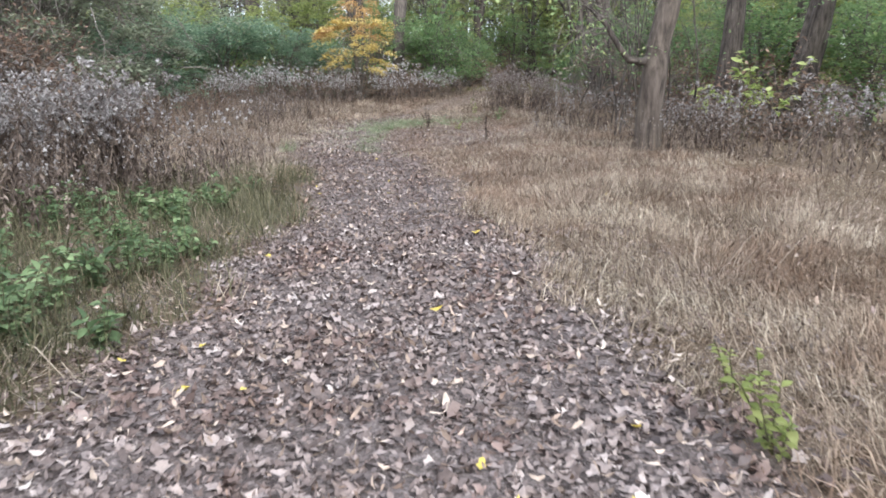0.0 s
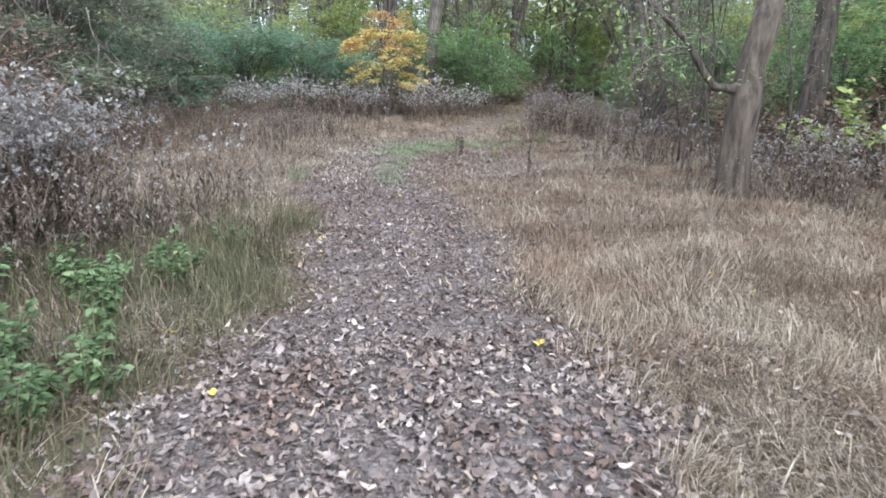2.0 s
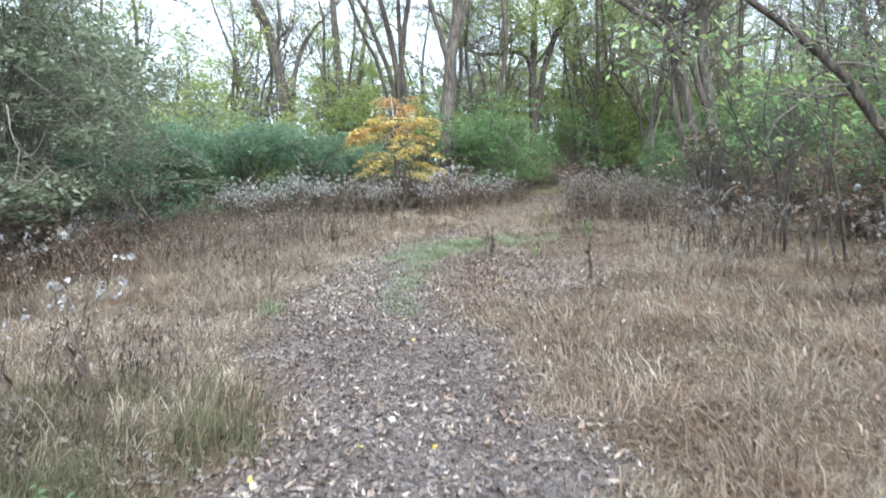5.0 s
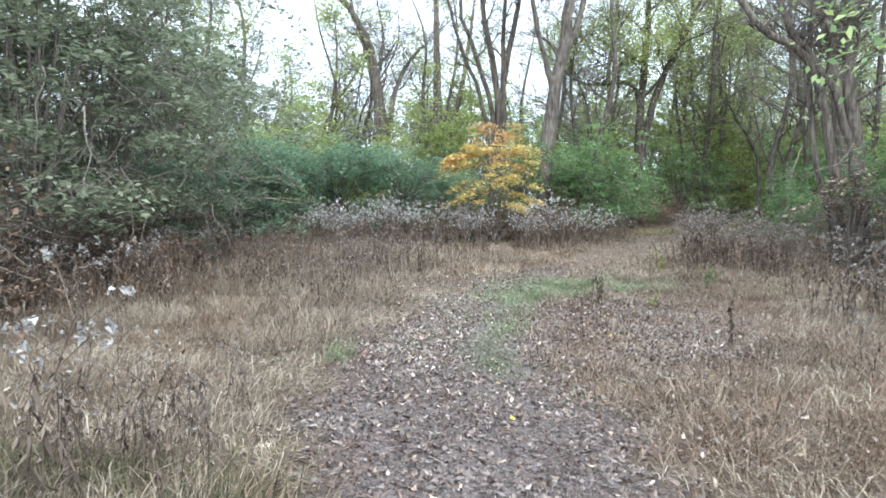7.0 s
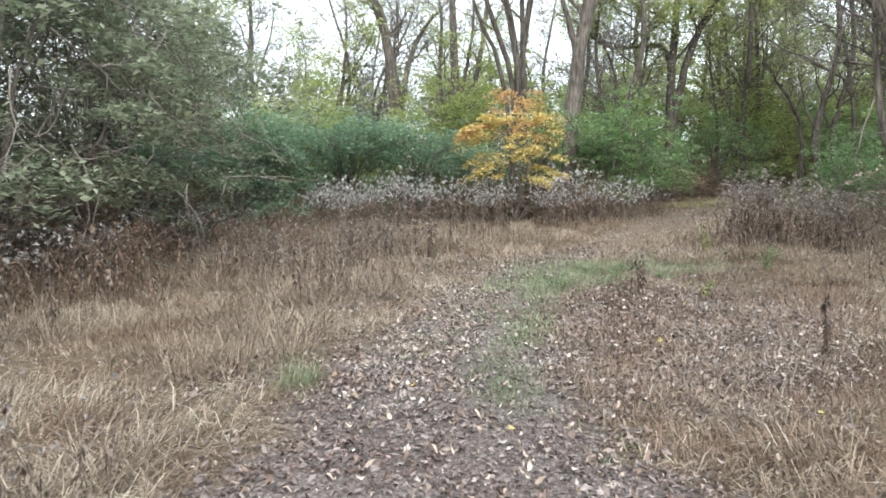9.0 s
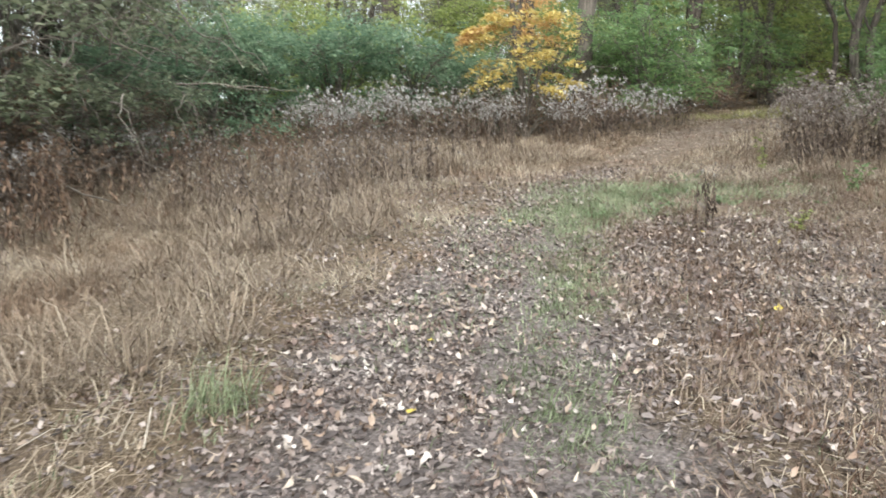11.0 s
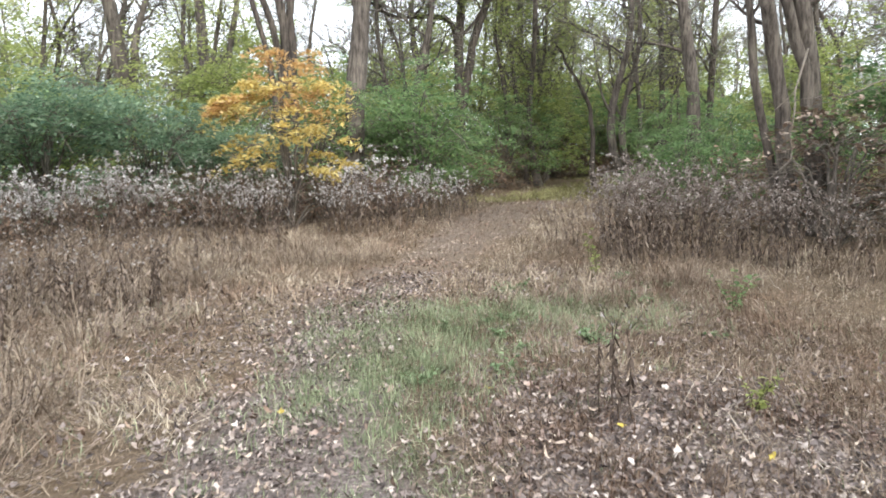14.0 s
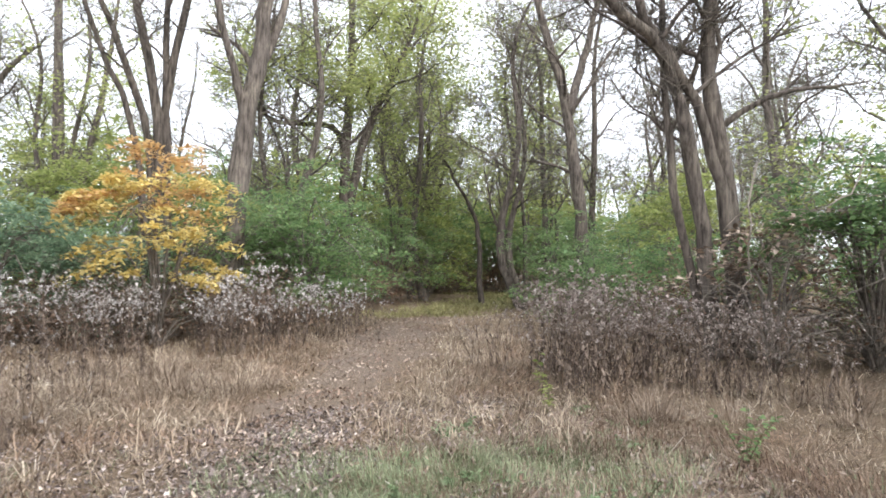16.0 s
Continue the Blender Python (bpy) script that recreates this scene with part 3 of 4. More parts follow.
# ---- the tree line at the end of the clearing ----
r = np.random.default_rng(21)
tree("large_tree", (2.9, 37.5), "large grey-barked tree standing straight behind the golden shrub", r, [], 0.36, 6, 3.4, 5, 7, 1.2, first=0.45, stems=[
    ([(0, 0, -0.25), (0.02, 0, 2.2), (0.06, 0, 3.9), (0.26, 0, 5.7), (0.48, 0, 7.1), (0.85, 0, 9.7), (1.2, 0.2, 14)], 0.36, 0.12),
    ([(0.42, 0, 6.9), (0.7, 0.1, 7.6), (1.02, 0.2, 8.4), (1.5, 0.3, 9.9), (2.2, 0.5, 13)], 0.15, 0.05),
    ([(0.25, 0, 6.2), (-0.05, -0.2, 7.2), (-0.4, -0.3, 8.2), (-0.7, -0.3, 9.6), (-1.2, 0, 12.5)], 0.13, 0.05)])
tree("multi_stemmed_tree", (0.95, 38.5), "clump of slender bare stems fanning out from one base", r, [], 0.2, 6, 2.6, 4, 6, 1.1, first=0.5, mat=M_DARKBARK, stems=[
    ([(0, 0, -0.25), (0.02, 0, 3), (0, 0, 5.6), (-0.43, 0, 7.8), (-0.8, 0, 9.4), (-1.2, 0.2, 13)], 0.21, 0.07),
    ([(0.15, 0, -0.25), (0.15, 0, 3), (0.08, 0, 5.7), (0.18, 0, 7.6), (0.66, 0, 9.7), (1.3, 0, 13.5)], 0.18, 0.06),
    ([(-0.15, 0, -0.25), (-0.18, 0.1, 3.5), (-0.27, 0, 5.8), (-1.1, 0, 7.6), (-1.7, 0, 9.3), (-2.6, 0, 13)], 0.15, 0.05),
    ([(-0.25, 0.1, -0.25), (-0.42, 0, 4), (-0.7, 0, 6), (-1.6, 0, 7.5), (-2.2, 0, 9.2), (-3.0, 0, 12.5)], 0.12, 0.04),
    ([(0.05, 0.2, -0.25), (0.05, 0.2, 3), (0.05, 0.1, 6.2), (0, 0.1, 7.9), (0.1, 0.1, 9.6), (0.2, 0, 14)], 0.15, 0.05)])
tree("gnarled_tree", (-5.45, 47.0), "old gnarled tree with a broken top and crooked limbs", r, [], 0.42, 6, 3.0, 5, 7, first=0.5, stems=[
    ([(0, 0, -0.25), (0, 0, 3.8), (-0.25, 0, 6.9), (-0.65, 0, 9.1), (-1.35, 0, 11.3), (-2.7, 0.2, 12.8)], 0.45, 0.12),
    ([(0.15, 0, 4.0), (0.3, 0, 5.6), (0.4, 0.1, 6.9), (0.9, 0.1, 8.2), (1.6, 0.2, 9.6), (2.2, 0.2, 10)], 0.2, 0.06)])
tree("slender_tree", (-2.6, 55), "tall straight bare tree trunk among the woods", r, [(-0.7, 0, 20)], 0.36, 5, 2.5, 3, 4, first=0.6, bend=0.08)
tree("slender_tree", (-2.3, 56), "thin bare tree leaning towards its neighbour", r, [], 0.22, 5, 2.5, 3, 4, first=0.5, stems=[
    ([(0, 0, -0.25), (0.3, 0, 5), (0.5, 0, 7), (0.95, 0, 9), (1.3, 0, 11.3), (1.8, 0, 16)], 0.24, 0.07)])
tree("arching_tree", (8.4, 45), "dark curved tree with drooping yellow-green sprays", r, [], 0.24, 9, 4.6, 6, 6, 1.1, first=0.42, foliage=M_LIME, leafy=10, leaf=0.17, mat=M_DARKBARK, spread=0.7, stems=[
    ([(0, 0, -0.25), (0.04, 0, 3), (0.02, 0, 5.2), (0.06, 0, 7.1), (0.35, 0, 10.3), (0.2, 0, 12.8), (0.4, 0, 15)], 0.26, 0.08),
    ([(0.1, 0, 3.6), (0.75, 0, 6.4), (1.25, 0, 8.2), (2.7, 0, 10.9), (3.5, 0, 13.4)], 0.2, 0.06),
    ([(0.02, 0, 5.6), (-0.05, -0.2, 6.6), (-0.5, -0.4, 7.4), (-1.7, -0.7, 7.3), (-3.1, -0.9, 7.1), (-4.2, -1.0, 7.9)], 0.15, 0.05)])
tree("grey_tree", (15.2, 38.0), "pale grey tree with forked bare crown", r, [], 0.27, 11, 4.2, 6, 9, 1.4, first=0.3, spread=0.65, stems=[
    ([(0.4, 0, -0.25), (0.27, 0, 3.7), (-0.1, 0, 5.2), (-0.3, 0, 7.7), (-1.05, 0, 9.8), (-1.7, 0, 11.2), (-2.2, 0, 14)], 0.28, 0.08),
    ([(-0.3, 0, 7.5), (0.1, 0.1, 8.6), (0.6, 0.2, 9.6), (1.15, 0.2, 11.7), (1.6, 0.2, 14)], 0.17, 0.06)])
tree("dark_sapling", (14.3, 44), "small dark tree with a bent top beside the trail's end", r, [], 0.12, 6, 2.0, 4, 6, 0.8, first=0.55, mat=M_DARKBARK, stems=[
    ([(0.1, 0, -0.25), (0.0, 0, 2.2), (-0.08, 0, 3.8), (-0.8, 0, 5.0), (-1.75, 0, 6.3)], 0.14, 0.04)])
tree("leaning_tree", (9.9, 26.0), "stout tree with crossing crooked stems hung with vines", r, [], 0.2, 8, 2.8, 6, 8, 1.0, first=0.4, spread=0.65, stems=[
    ([(0.25, 0, -0.25), (0.1, 0, 1.95), (-0.15, 0, 3.1), (-0.4, 0, 4.1), (-0.3, 0, 5.5), (-0.36, 0, 6.5), (-0.2, 0.2, 9.8)], 0.2, 0.07),
    ([(-0.3, 0.1, -0.25), (-0.5, 0.1, 2.2), (-0.96, 0.1, 4.2), (-1.08, 0, 5.05), (-1.6, 0, 5.7), (-2.35, -0.1, 5.6), (-2.9, -0.1, 6.1), (-3.5, 0, 7.9)], 0.16, 0.06),
    ([(0.15, -0.15, 0.8), (-0.25, -0.1, 3.0), (-0.63, 0, 4.4), (-1.25, 0, 5.25), (-2.1, 0.1, 6.2), (-2.6, 0.2, 8.5)], 0.13, 0.05),
    ([(-0.2, 0.3, -0.25), (-0.9, 0.3, 2.4), (-1.3, 0.3, 4.6), (-1.2, 0.3, 7.0), (-1.6, 0.3, 9.6)], 0.09, 0.03)])

# the golden shrub
r = np.random.default_rng(23)
gold = bush("golden_shrub", (0.75, 33.0), "shrub with golden and orange autumn leaves in layered sprays", r, 2.0, 3.8, M_GOLD, 0, 0.15, 12, lobes=6, category="shrub")
for what, mat, n, z0, z1, label in (("foliage", M_GOLD, 64, 1.35, 3.7, ""), ("upper_foliage", M_ORANGE, 30, 2.9, 4.5, "orange leaves")):
    spots = []
    for k in range(n):
        a, z = r.uniform(0, 2 * np.pi), r.uniform(z0, z1)
        d = np.sqrt(r.uniform(0.08, 1.0)) * np.interp(z, [1.4, 2.0, 2.9, 4.6], [1.5, 1.7, 2.0, 0.6])
        if k % 5 == 0:
            a, d, z = math.pi + r.normal(0, 0.3), r.uniform(1.0, 2.1), r.uniform(2.7, 3.4)
        spots.append((math.cos(a) * d * 1.05, math.sin(a) * d * 0.85, z - 0.12 * d))
    part(what, clumps_at(r, np.array(spots), 62, 0.42, 0.15), mat, gold, label, kind="stuff")

# green bushes: a few are grown, the rest are alike
r = np.random.default_rng(31)
honeysuckle = bush("honeysuckle_bush", (4.9, 36.6), "dense green honeysuckle bush at the wood's edge", r, 2.7, 4.2, M_GREEN, 9500, 0.14, 14, "bushes at the wood's edge", clump=0.5)
honeysuckle_b = bush("honeysuckle_bush", (-3.0, 36.4), "blue-green honeysuckle bush with arching sprays", r, 2.6, 3.4, M_BLUE, 11000, 0.13, 14, "bushes at the wood's edge", clump=0.5)
overhang = bush("overhanging_bush", (10.8, 24.0), "green bush hanging over a dark hollow of bare stems", r, 2.2, 3.0, M_GREEN, 6500, 0.12, 16, clump=0.42, low=0.5)
lime = bush("yellow_green_bush", (-8.6, 43), "yellow-green bush in the understorey", r, 2.9, 4.8, M_LIME, 7000, 0.17, 12, "bushes at the wood's edge", clump=0.55)
thicket = bush("bare_thicket", (7.0, 54), "tall grey-brown thicket of bare twigs with few leaves", r, 3.6, 6.5, M_GREY, 2600, 0.22, 12, "bare thickets in the woods", lobes=14, thick=0.05)
copies(honeysuckle, [(6.2, 39.6), (13.2, 40.0), (4.6, 38.6), (-6.4, 38.4), (11.0, 46.5), (17.8, 43.4), (15.4, 39.0), 
                     (11.6, 19.0), (12.6, 15.6), (-10.4, 39), (1.8, 40), (-13, 35), (12.0, 11.6)], r, 0.75, 1.2, 2.6)
copies(honeysuckle, [(13.0, 32.4), (12.6, 28.8), (15.2, 26.8), (10.0, 30.2)], np.random.default_rng(33), 0.5, 0.68)
copies(honeysuckle_b, [(-0.4, 36.4), (-5.6, 35.4), (-8.2, 34.0), (-8.6, 27.6), (-8.2, 31), (14.4, 23.6), (-1.8, 40)], r, 0.7, 1.15)
copies(lime, [(-5.2, 44), (-11.5, 42), (3.5, 45), (6.2, 46), (14.4, 50), (21, 40), (-15, 44), (16.8, 34), (-2, 45), (14.2, 18.2), (-9, 48), (18, 29)], r)
copies(lime, [(20, 57), (23, 61), (17, 60), (26.5, 66), (8, 58), (-3, 60), (-14, 60), (30, 60), (33, 52), (38, 62), (-24, 56), (1, 58), (13, 63)], r, 1.3, 1.8)
copies(honeysuckle, [(21.5, 54.5), (18.2, 55.5), (27, 58), (24.5, 44)], r, 1.1, 1.4)
copies(honeysuckle, [(16.2, 44.6), (11.4, 43.2), (19.6, 48.2), (14.0, 46.6), (18.6, 52), (22.5, 57), (7.0, 41.4)], r, 0.5, 0.8, 1.9)
copies(thicket, [(-4, 55), (-14, 54), (1, 52), (13, 58), (19, 60), (26, 58), (29, 48), (26, 38), (-22, 50), (35, 56), (40, 48), (-10, 62), (3, 64), (-20, 40), (24, 28), (34, 66), (22, 70), (47, 60), (-30, 58)], r, 0.9, 1.3)
copies(thicket, [(-26, 70), (-18, 74), (-10, 72), (-2, 74), (6, 72), (13, 74), (19, 76), (27, 76), (34, 74), (42, 72), (50, 70), (-34, 66), (58, 64), (-6, 84), (10, 84), (26, 88)], r, 1.5, 2.1)

# bare woods behind
r = np.random.default_rng(41)
wood_a = tree("woodland_tree", (5.2, 50), "bare woodland tree with a fine twiggy crown", r, [(0.9, 0.2, 15)], 0.19, 13, 4.4, 5, 7, 1.6, first=0.22, foliage=M_GREY, leafy=2, leaf=0.15, group="bare woodland trees", bend=0.85, thin=0.015, spread=0.65)
wood_b = tree("woodland_tree", (-9.5, 52), "bare woodland tree with a fine twiggy crown", r, [(-1.3, 0.2, 14), (1.9, 0.5, 12)], 0.15, 9, 4.0, 5, 7, 1.6, first=0.22, spread=0.65, foliage=M_GREY, leafy=1, leaf=0.15, group="bare woodland trees", mat=M_DARKBARK, bend=0.8, thin=0.016)
wood_c = tree("woodland_tree", (12.2, 56), "thin tree with sparse yellow-green leaves", r, [(0.8, -0.3, 13)], 0.13, 12, 3.8, 5, 4, 1.2, first=0.18, spread=0.65, foliage=M_LIME, leafy=9, leaf=0.22, group="bare woodland trees", bend=0.5)
spots = [(float(x), float(y)) for x, y in zip(r.uniform(-30, 52, 54), r.uniform(47, 85, 54))]
copies(wood_a, spots[0::3], r, 0.8, 1.25)
copies(wood_b, spots[1::3], r, 0.8, 1.25)
copies(wood_c, spots[2::3], r, 0.8, 1.2)
side = [(12.5, 19), (14, 25), (17, 28), (19, 33), (21, 38), (13, 11), (15, 6), (12, 2), (-12, 24), (-13, 17), (-11.5, 30), (-13, 38), (-12, 9), (-9, -7), (8, -8), (6.5, 41), (4.8, 43), (11, 44)]
copies(wood_a, side[0::3], r, 0.75, 1.0)
copies(wood_b, side[1::3], r, 0.75, 1.0)
copies(wood_c, side[2::3], r, 0.8, 1.0)
copies(wood_a, [(13, 47), (12.5, 52), (18.6, 41), (22, 63), (19, 66), (17.6, 57)], r, 0.85, 1.05)
copies(wood_a, [(14.4, 40.4), (16.0, 42.6), (18.2, 45.2)], r, 0.85, 1.0, 0.5)
copies(wood_c, [(16.8, 44.2), (19.8, 47.4), (22.8, 50.6), (25, 56)], r, 0.85, 1.05, 0.5)
copies(wood_c, [(13.4, 49.6), (16.4, 54.5), (18.6, 58), (20.4, 61), (24.5, 60), (14.8, 57)], r, 0.95, 1.25)
copies(honeysuckle, [(23.6, 57.5), (21, 60), (26, 62), (19, 58.5), (25.5, 57.2), (22.4, 56.6)], r, 1.2, 1.5)
copies(wood_a, [(27, 38), (31, 42), (34, 47), (26, 46)], r, 0.7, 0.95)
copies(wood_b, [(29.5, 40), (36, 52)], r, 0.75, 0.95)
copies(wood_c, [(12.4, 45), (14.4, 52), (18.5, 48), (6.4, 45), (11.2, 47.5), (16.5, 46), (-9, 46), (-12, 36)], r, 0.8, 1.05)

# ---- the trees beside the trail ----
r = np.random.default_rng(49)
tree("dark_tree", (9.1, 16.2), "stout dark tree in the shade of the wood's edge", r, [(0.5, 0.3, 11)], 0.27, 9, 3.2, 4, 5, 0.9, 0.3, M_GREEN, 2, 0.14, mat=M_DARKBARK, bend=0.15)
tree("dark_tree", (9.7, 14.6), "stout dark tree leaning away from the clearing", r, [(1.9, 0.3, 10), (3.2, 1.0, 9)], 0.26, 8, 3.2, 4, 5, 0.9, 0.35, M_GREEN, 2, 0.14, mat=M_DARKBARK, bend=0.2)
r = np.random.default_rng(51)
near = tree("old_tree", (5.32, 11.87), "rough grey tree leaning over the clearing, with a low crooked limb", r, [], 0.23, 9, 3.4, 5, 6, 0.7, 0.5, M_GREEN, 2, 0.1, thin=0.007, mat=M_BROWNBARK, stems=[
    ([(0, 0, -0.3), (0.0, 0, 0.35), (0.02, 0, 0.95), (0.06, 0, 1.6), (0.2, 0.05, 2.15), (0.31, 0.1, 2.65), (0.75, 0.3, 4.4), (1.3, 0.9, 7.7)], 0.235, 0.07)])
low = np.array([(0.05, 0.0, 1.58), (-0.2, 0.0, 1.53), (-0.42, 0.02, 1.55), (-0.58, 0.05, 1.75), (-0.84, 0.1, 2.15), (-1.3, 0.2, 2.6), (-1.8, 0.3, 3.0), (-2.4, 0.3, 3.35), (-3.0, 0.2, 3.55)])
part("low_limb", tube(low, [0.085, 0.07, 0.06, 0.052, 0.044, 0.036, 0.028, 0.018, 0.008], 8), M_DARKBARK, near, soft=True)
drip, ends = [], []
for k in range(13):
    p, d = off_shoot(r, low, r.uniform(0.45, 1.0), 0.7, -0.25)
    bough = wander(r, p, d, r.uniform(0.7, 1.5), 5, 0.2, -0.08)
    drip.append(tube(bough, np.linspace(0.014, 0.004, 6), 4))
    for m in range(5):
        q, e = off_shoot(r, bough, r.uniform(0.2, 1.0), 0.6, -0.1)
        tw = wander(r, q, e, r.uniform(0.2, 0.5), 3, 0.25)
        drip.append(tube(tw, np.linspace(0.005, 0.002, 4), 3))
        ends += [tw[-1]] if r.random() < 0.7 else []
part("hanging_twig_mass", joined(drip), M_TWIG, near, kind="stuff")
part("hanging_leaves", leaves_at(r, np.array(ends), 9, 0.13, 0.085, 0.7), M_GREEN, near, "small green leaves", kind="stuff")
part("hanging_foliage", leaves_at(r, np.array(ends)[::2], 2, 0.08, 0.10, 0.8), M_BRIGHT, near, "sparse yellow-green leaves", kind="stuff")

r = np.random.default_rng(57)
for x, y, tall in ((5.9, 14.6, 4.2), (6.6, 15.0, 4.8), (6.6, 16.6, 4.5), (6.3, 17.8, 3.8), (7.2, 17.5, 4.6), (6.6, 13.4, 3.8)):
    tree("bare_sapling", (x, y), "thin bare sapling at the edge of the clearing", r, [(r.normal(0, 0.5), 0.2, tall), (r.normal(0, 0.8), 0.1, tall * 0.8)], 0.026, 7, 1.5, 3, 4, 0.5, 0.2, M_GREEN, 1, 0.09, mat=M_DARKBARK, bend=0.2, group="bare saplings", thin=0.005)

# ---- the tangle on the near side of the clearing ----
r = np.random.default_rng(61)
tangle = bush("tangled_shrub", (-8.4, 20.5), "tall vine-choked shrub of grey twigs and faded leaves", r, 3.4, 7.8, M_GREY, 17000, 0.15, 20, "tangled shrubs", M_TWIG, 18, clump=0.6, per=70)
vines = []
for k in range(70):
    a = r.uniform(-1.6, 1.6)
    p = np.array([math.cos(a) * 3.0, math.sin(a) * 3.0, r.uniform(0.6, 4.5)]) + r.normal(0, 0.3, 3)
    vine = wander(r, p, (math.cos(a) * 0.5, r.normal(0, 1), r.uniform(-0.9, 0.6)), r.uniform(0.8, 2.0), 7, 0.3)
    vine[:, 2] = np.maximum(vine[:, 2], 0.1)
    vines.append(tube(vine, np.linspace(0.014, 0.005, 8), 4))
part("dead_vines", joined(vines), M_DEAD, tangle, "pale dead vines", kind="stuff")
copies(tangle, [(-9.2, 24.6), (-11, 29.5), (-10.2, 15.5), (-9.4, 10.5), (-12, 34), (-12.4, 20.5), (-12.8, 25)], r, 0.95, 1.15)
brush = bush("low_brush", (9.6, 44.8), "low brown brushwood under the bushes", r, 2.6, 1.7, M_RUST, 2200, 0.13, 10, "low brush under the trees", lobes=8)
copies(brush, [(-7, 39.5), (-3.4, 39), (0.5, 38.6), (4, 39.8), (7.4, 41.5), (11.6, 40), (12.8, 44.2), (16, 47.6), (17.2, 41), (21.5, 50.5), (14.8, 34.5), (12.2, 31), (15, 29.6), (10.6, 27), (11.6, 24.6),
               (11.4, 21), (10.2, 16.4), (8.9, 18.2), (-9, 36.4), (-11, 31.6), (20, 44.6), (17, 36), (24, 54), (2, 43), (-5, 42), (9.2, 13.8), (-9.6, 29), (-8.4, 17.4), (-9.4, 19.4), (-8.8, 22.6), (-10.4, 22), (-10, 17.5)], r, 0.8, 1.25)
copies(brush, [(17.2, 56.5), (18.8, 58.6), (20.6, 57), (16, 58.5), (21.8, 60.4), (23, 58)], np.random.default_rng(64), 1.2, 1.6, 0.3)
copies(brush, [(1.7, 34.5), (3.3, 34.2), (0.0, 34.7), (-1.7, 34.4), (-3.6, 33.8), (4.9, 34.2), (-5.4, 32.6)], np.random.default_rng(62), 0.6, 0.8)
bush("withered_shrub", (9.0, 24.4), "withered shrub hung with pale brown dead leaves", r, 1.5, 2.3, M_BEIGE, 900, 0.13, 12, clump=0.3, per=20, low=0.45, category="shrub")
rust = bush("rusty_shrub", (-7.0, 15.6), "low shrub with rust-brown withered leaves", r, 1.6, 2.6, M_RUST, 3500, 0.09, 12, "rusty shrubs", category="shrub")
copies(rust, [(-5.7, 13.4), (-6.3, 14.6)], r, 0.95, 1.1)
copies(rust, [(-7.3, 21.5), (-6.6, 11.8), (-7.6, 26)], r, 0.5, 0.85)
r = np.random.default_rng(63)
for x, y, tall, stems, leaf, per, mat, label in (
        (1.62, 2.25, 0.42, 4, 0.06, 4, M_LIME, "young yellow-green plant at the trail's edge"),
        (1.75, 2.75, 0.3, 3, 0.05, 3, M_LIME, "small yellow-green plant in dead grass"),
        (-1.35, 3.75, 0.35, 5, 0.09, 3, M_HERB, "broad-leaved green plant at the trail's edge"),
        (-1.9, 3.6, 0.5, 7, 0.07, 4, M_HERB, "leafy green weeds beside the trail"),
        (-2.3, 4.4, 0.55, 7, 0.07, 4, M_HERB, "leafy green weeds beside the trail"),
        (-1.9, 5.2, 0.45, 6, 0.06, 4, M_HERB, "leafy green weeds beside the trail"),
        (-2.8, 5.8, 0.5, 6, 0.06, 4, M_HERB, "leafy green weeds beside the trail"),
        (-1.7, 7.3, 0.4, 5, 0.06, 4, M_HERB, "leafy green weeds among dead grass"),
        (-1.2, 9.0, 0.4, 5, 0.06, 4, M_HERB, "leafy green weeds among dead grass"),
        (7.6, 12.7, 1.9, 11, 0.17, 10, M_BRIGHT, "sapling with bright yellow-green leaves"),
        (3.0, 18.6, 0.35, 4, 0.06, 3, M_LIME, "pale green plant on the leafy ground"),
        (4.6, 21.0, 0.5, 5, 0.07, 3, M_GREEN, "green plant at the foot of the weeds"),
        (4.3, 23.4, 0.8, 3, 0.09, 3, M_LIME, "pale green sprig among dried weeds")):
    herb("sapling" if tall > 1 else "leafy_plant", (x, y), label, r, tall, stems, leaf, per, mat, 0.75 if tall > 1 else 0.35)

for k in range(30):
    y = r.uniform(2.9, 8.2)
    x = r.uniform(-3.3, -1.4) + max(0.0, y - 5.5) * 0.2
    herb("leafy_plant", (x - 0.25, y), "leafy green weeds beside the trail", r, r.uniform(0.3, 0.62), int(r.integers(4, 8)), r.uniform(0.05, 0.09), 4, M_HERB)
for k in range(18):
    y = r.uniform(5.2, 8.6)
    herb("leafy_plant", (r.uniform(-2.0, -1.15) + max(0.0, y - 6.5) * 0.1, y), "dark green weeds at the trail's grassy edge", r, r.uniform(0.25, 0.5), int(r.integers(3, 6)), r.uniform(0.05, 0.08), 6, M_HERB)
for k in range(16):
    herb("leafy_plant", (r.uniform(-2.5, -1.6), r.uniform(2.5, 4.0)), "leafy green weeds beside the trail", r, r.uniform(0.25, 0.45), int(r.integers(4, 8)), r.uniform(0.05, 0.08), 4, M_HERB)
for k in range(36):
    y = r.uniform(19.6, 23.4)
    x = r.uniform(1.0, 4.6) + (y - 21) * 0.25
    if off_trail(np.array(x), np.array(y)) < 0.15:
        continue
    herb("low_plant", (x, y), "low green plant in the short grass beside the trail", r, r.uniform(0.1, 0.22), int(r.integers(6, 10)), r.uniform(0.025, 0.05), 4, M_CLOVER, 1.3)

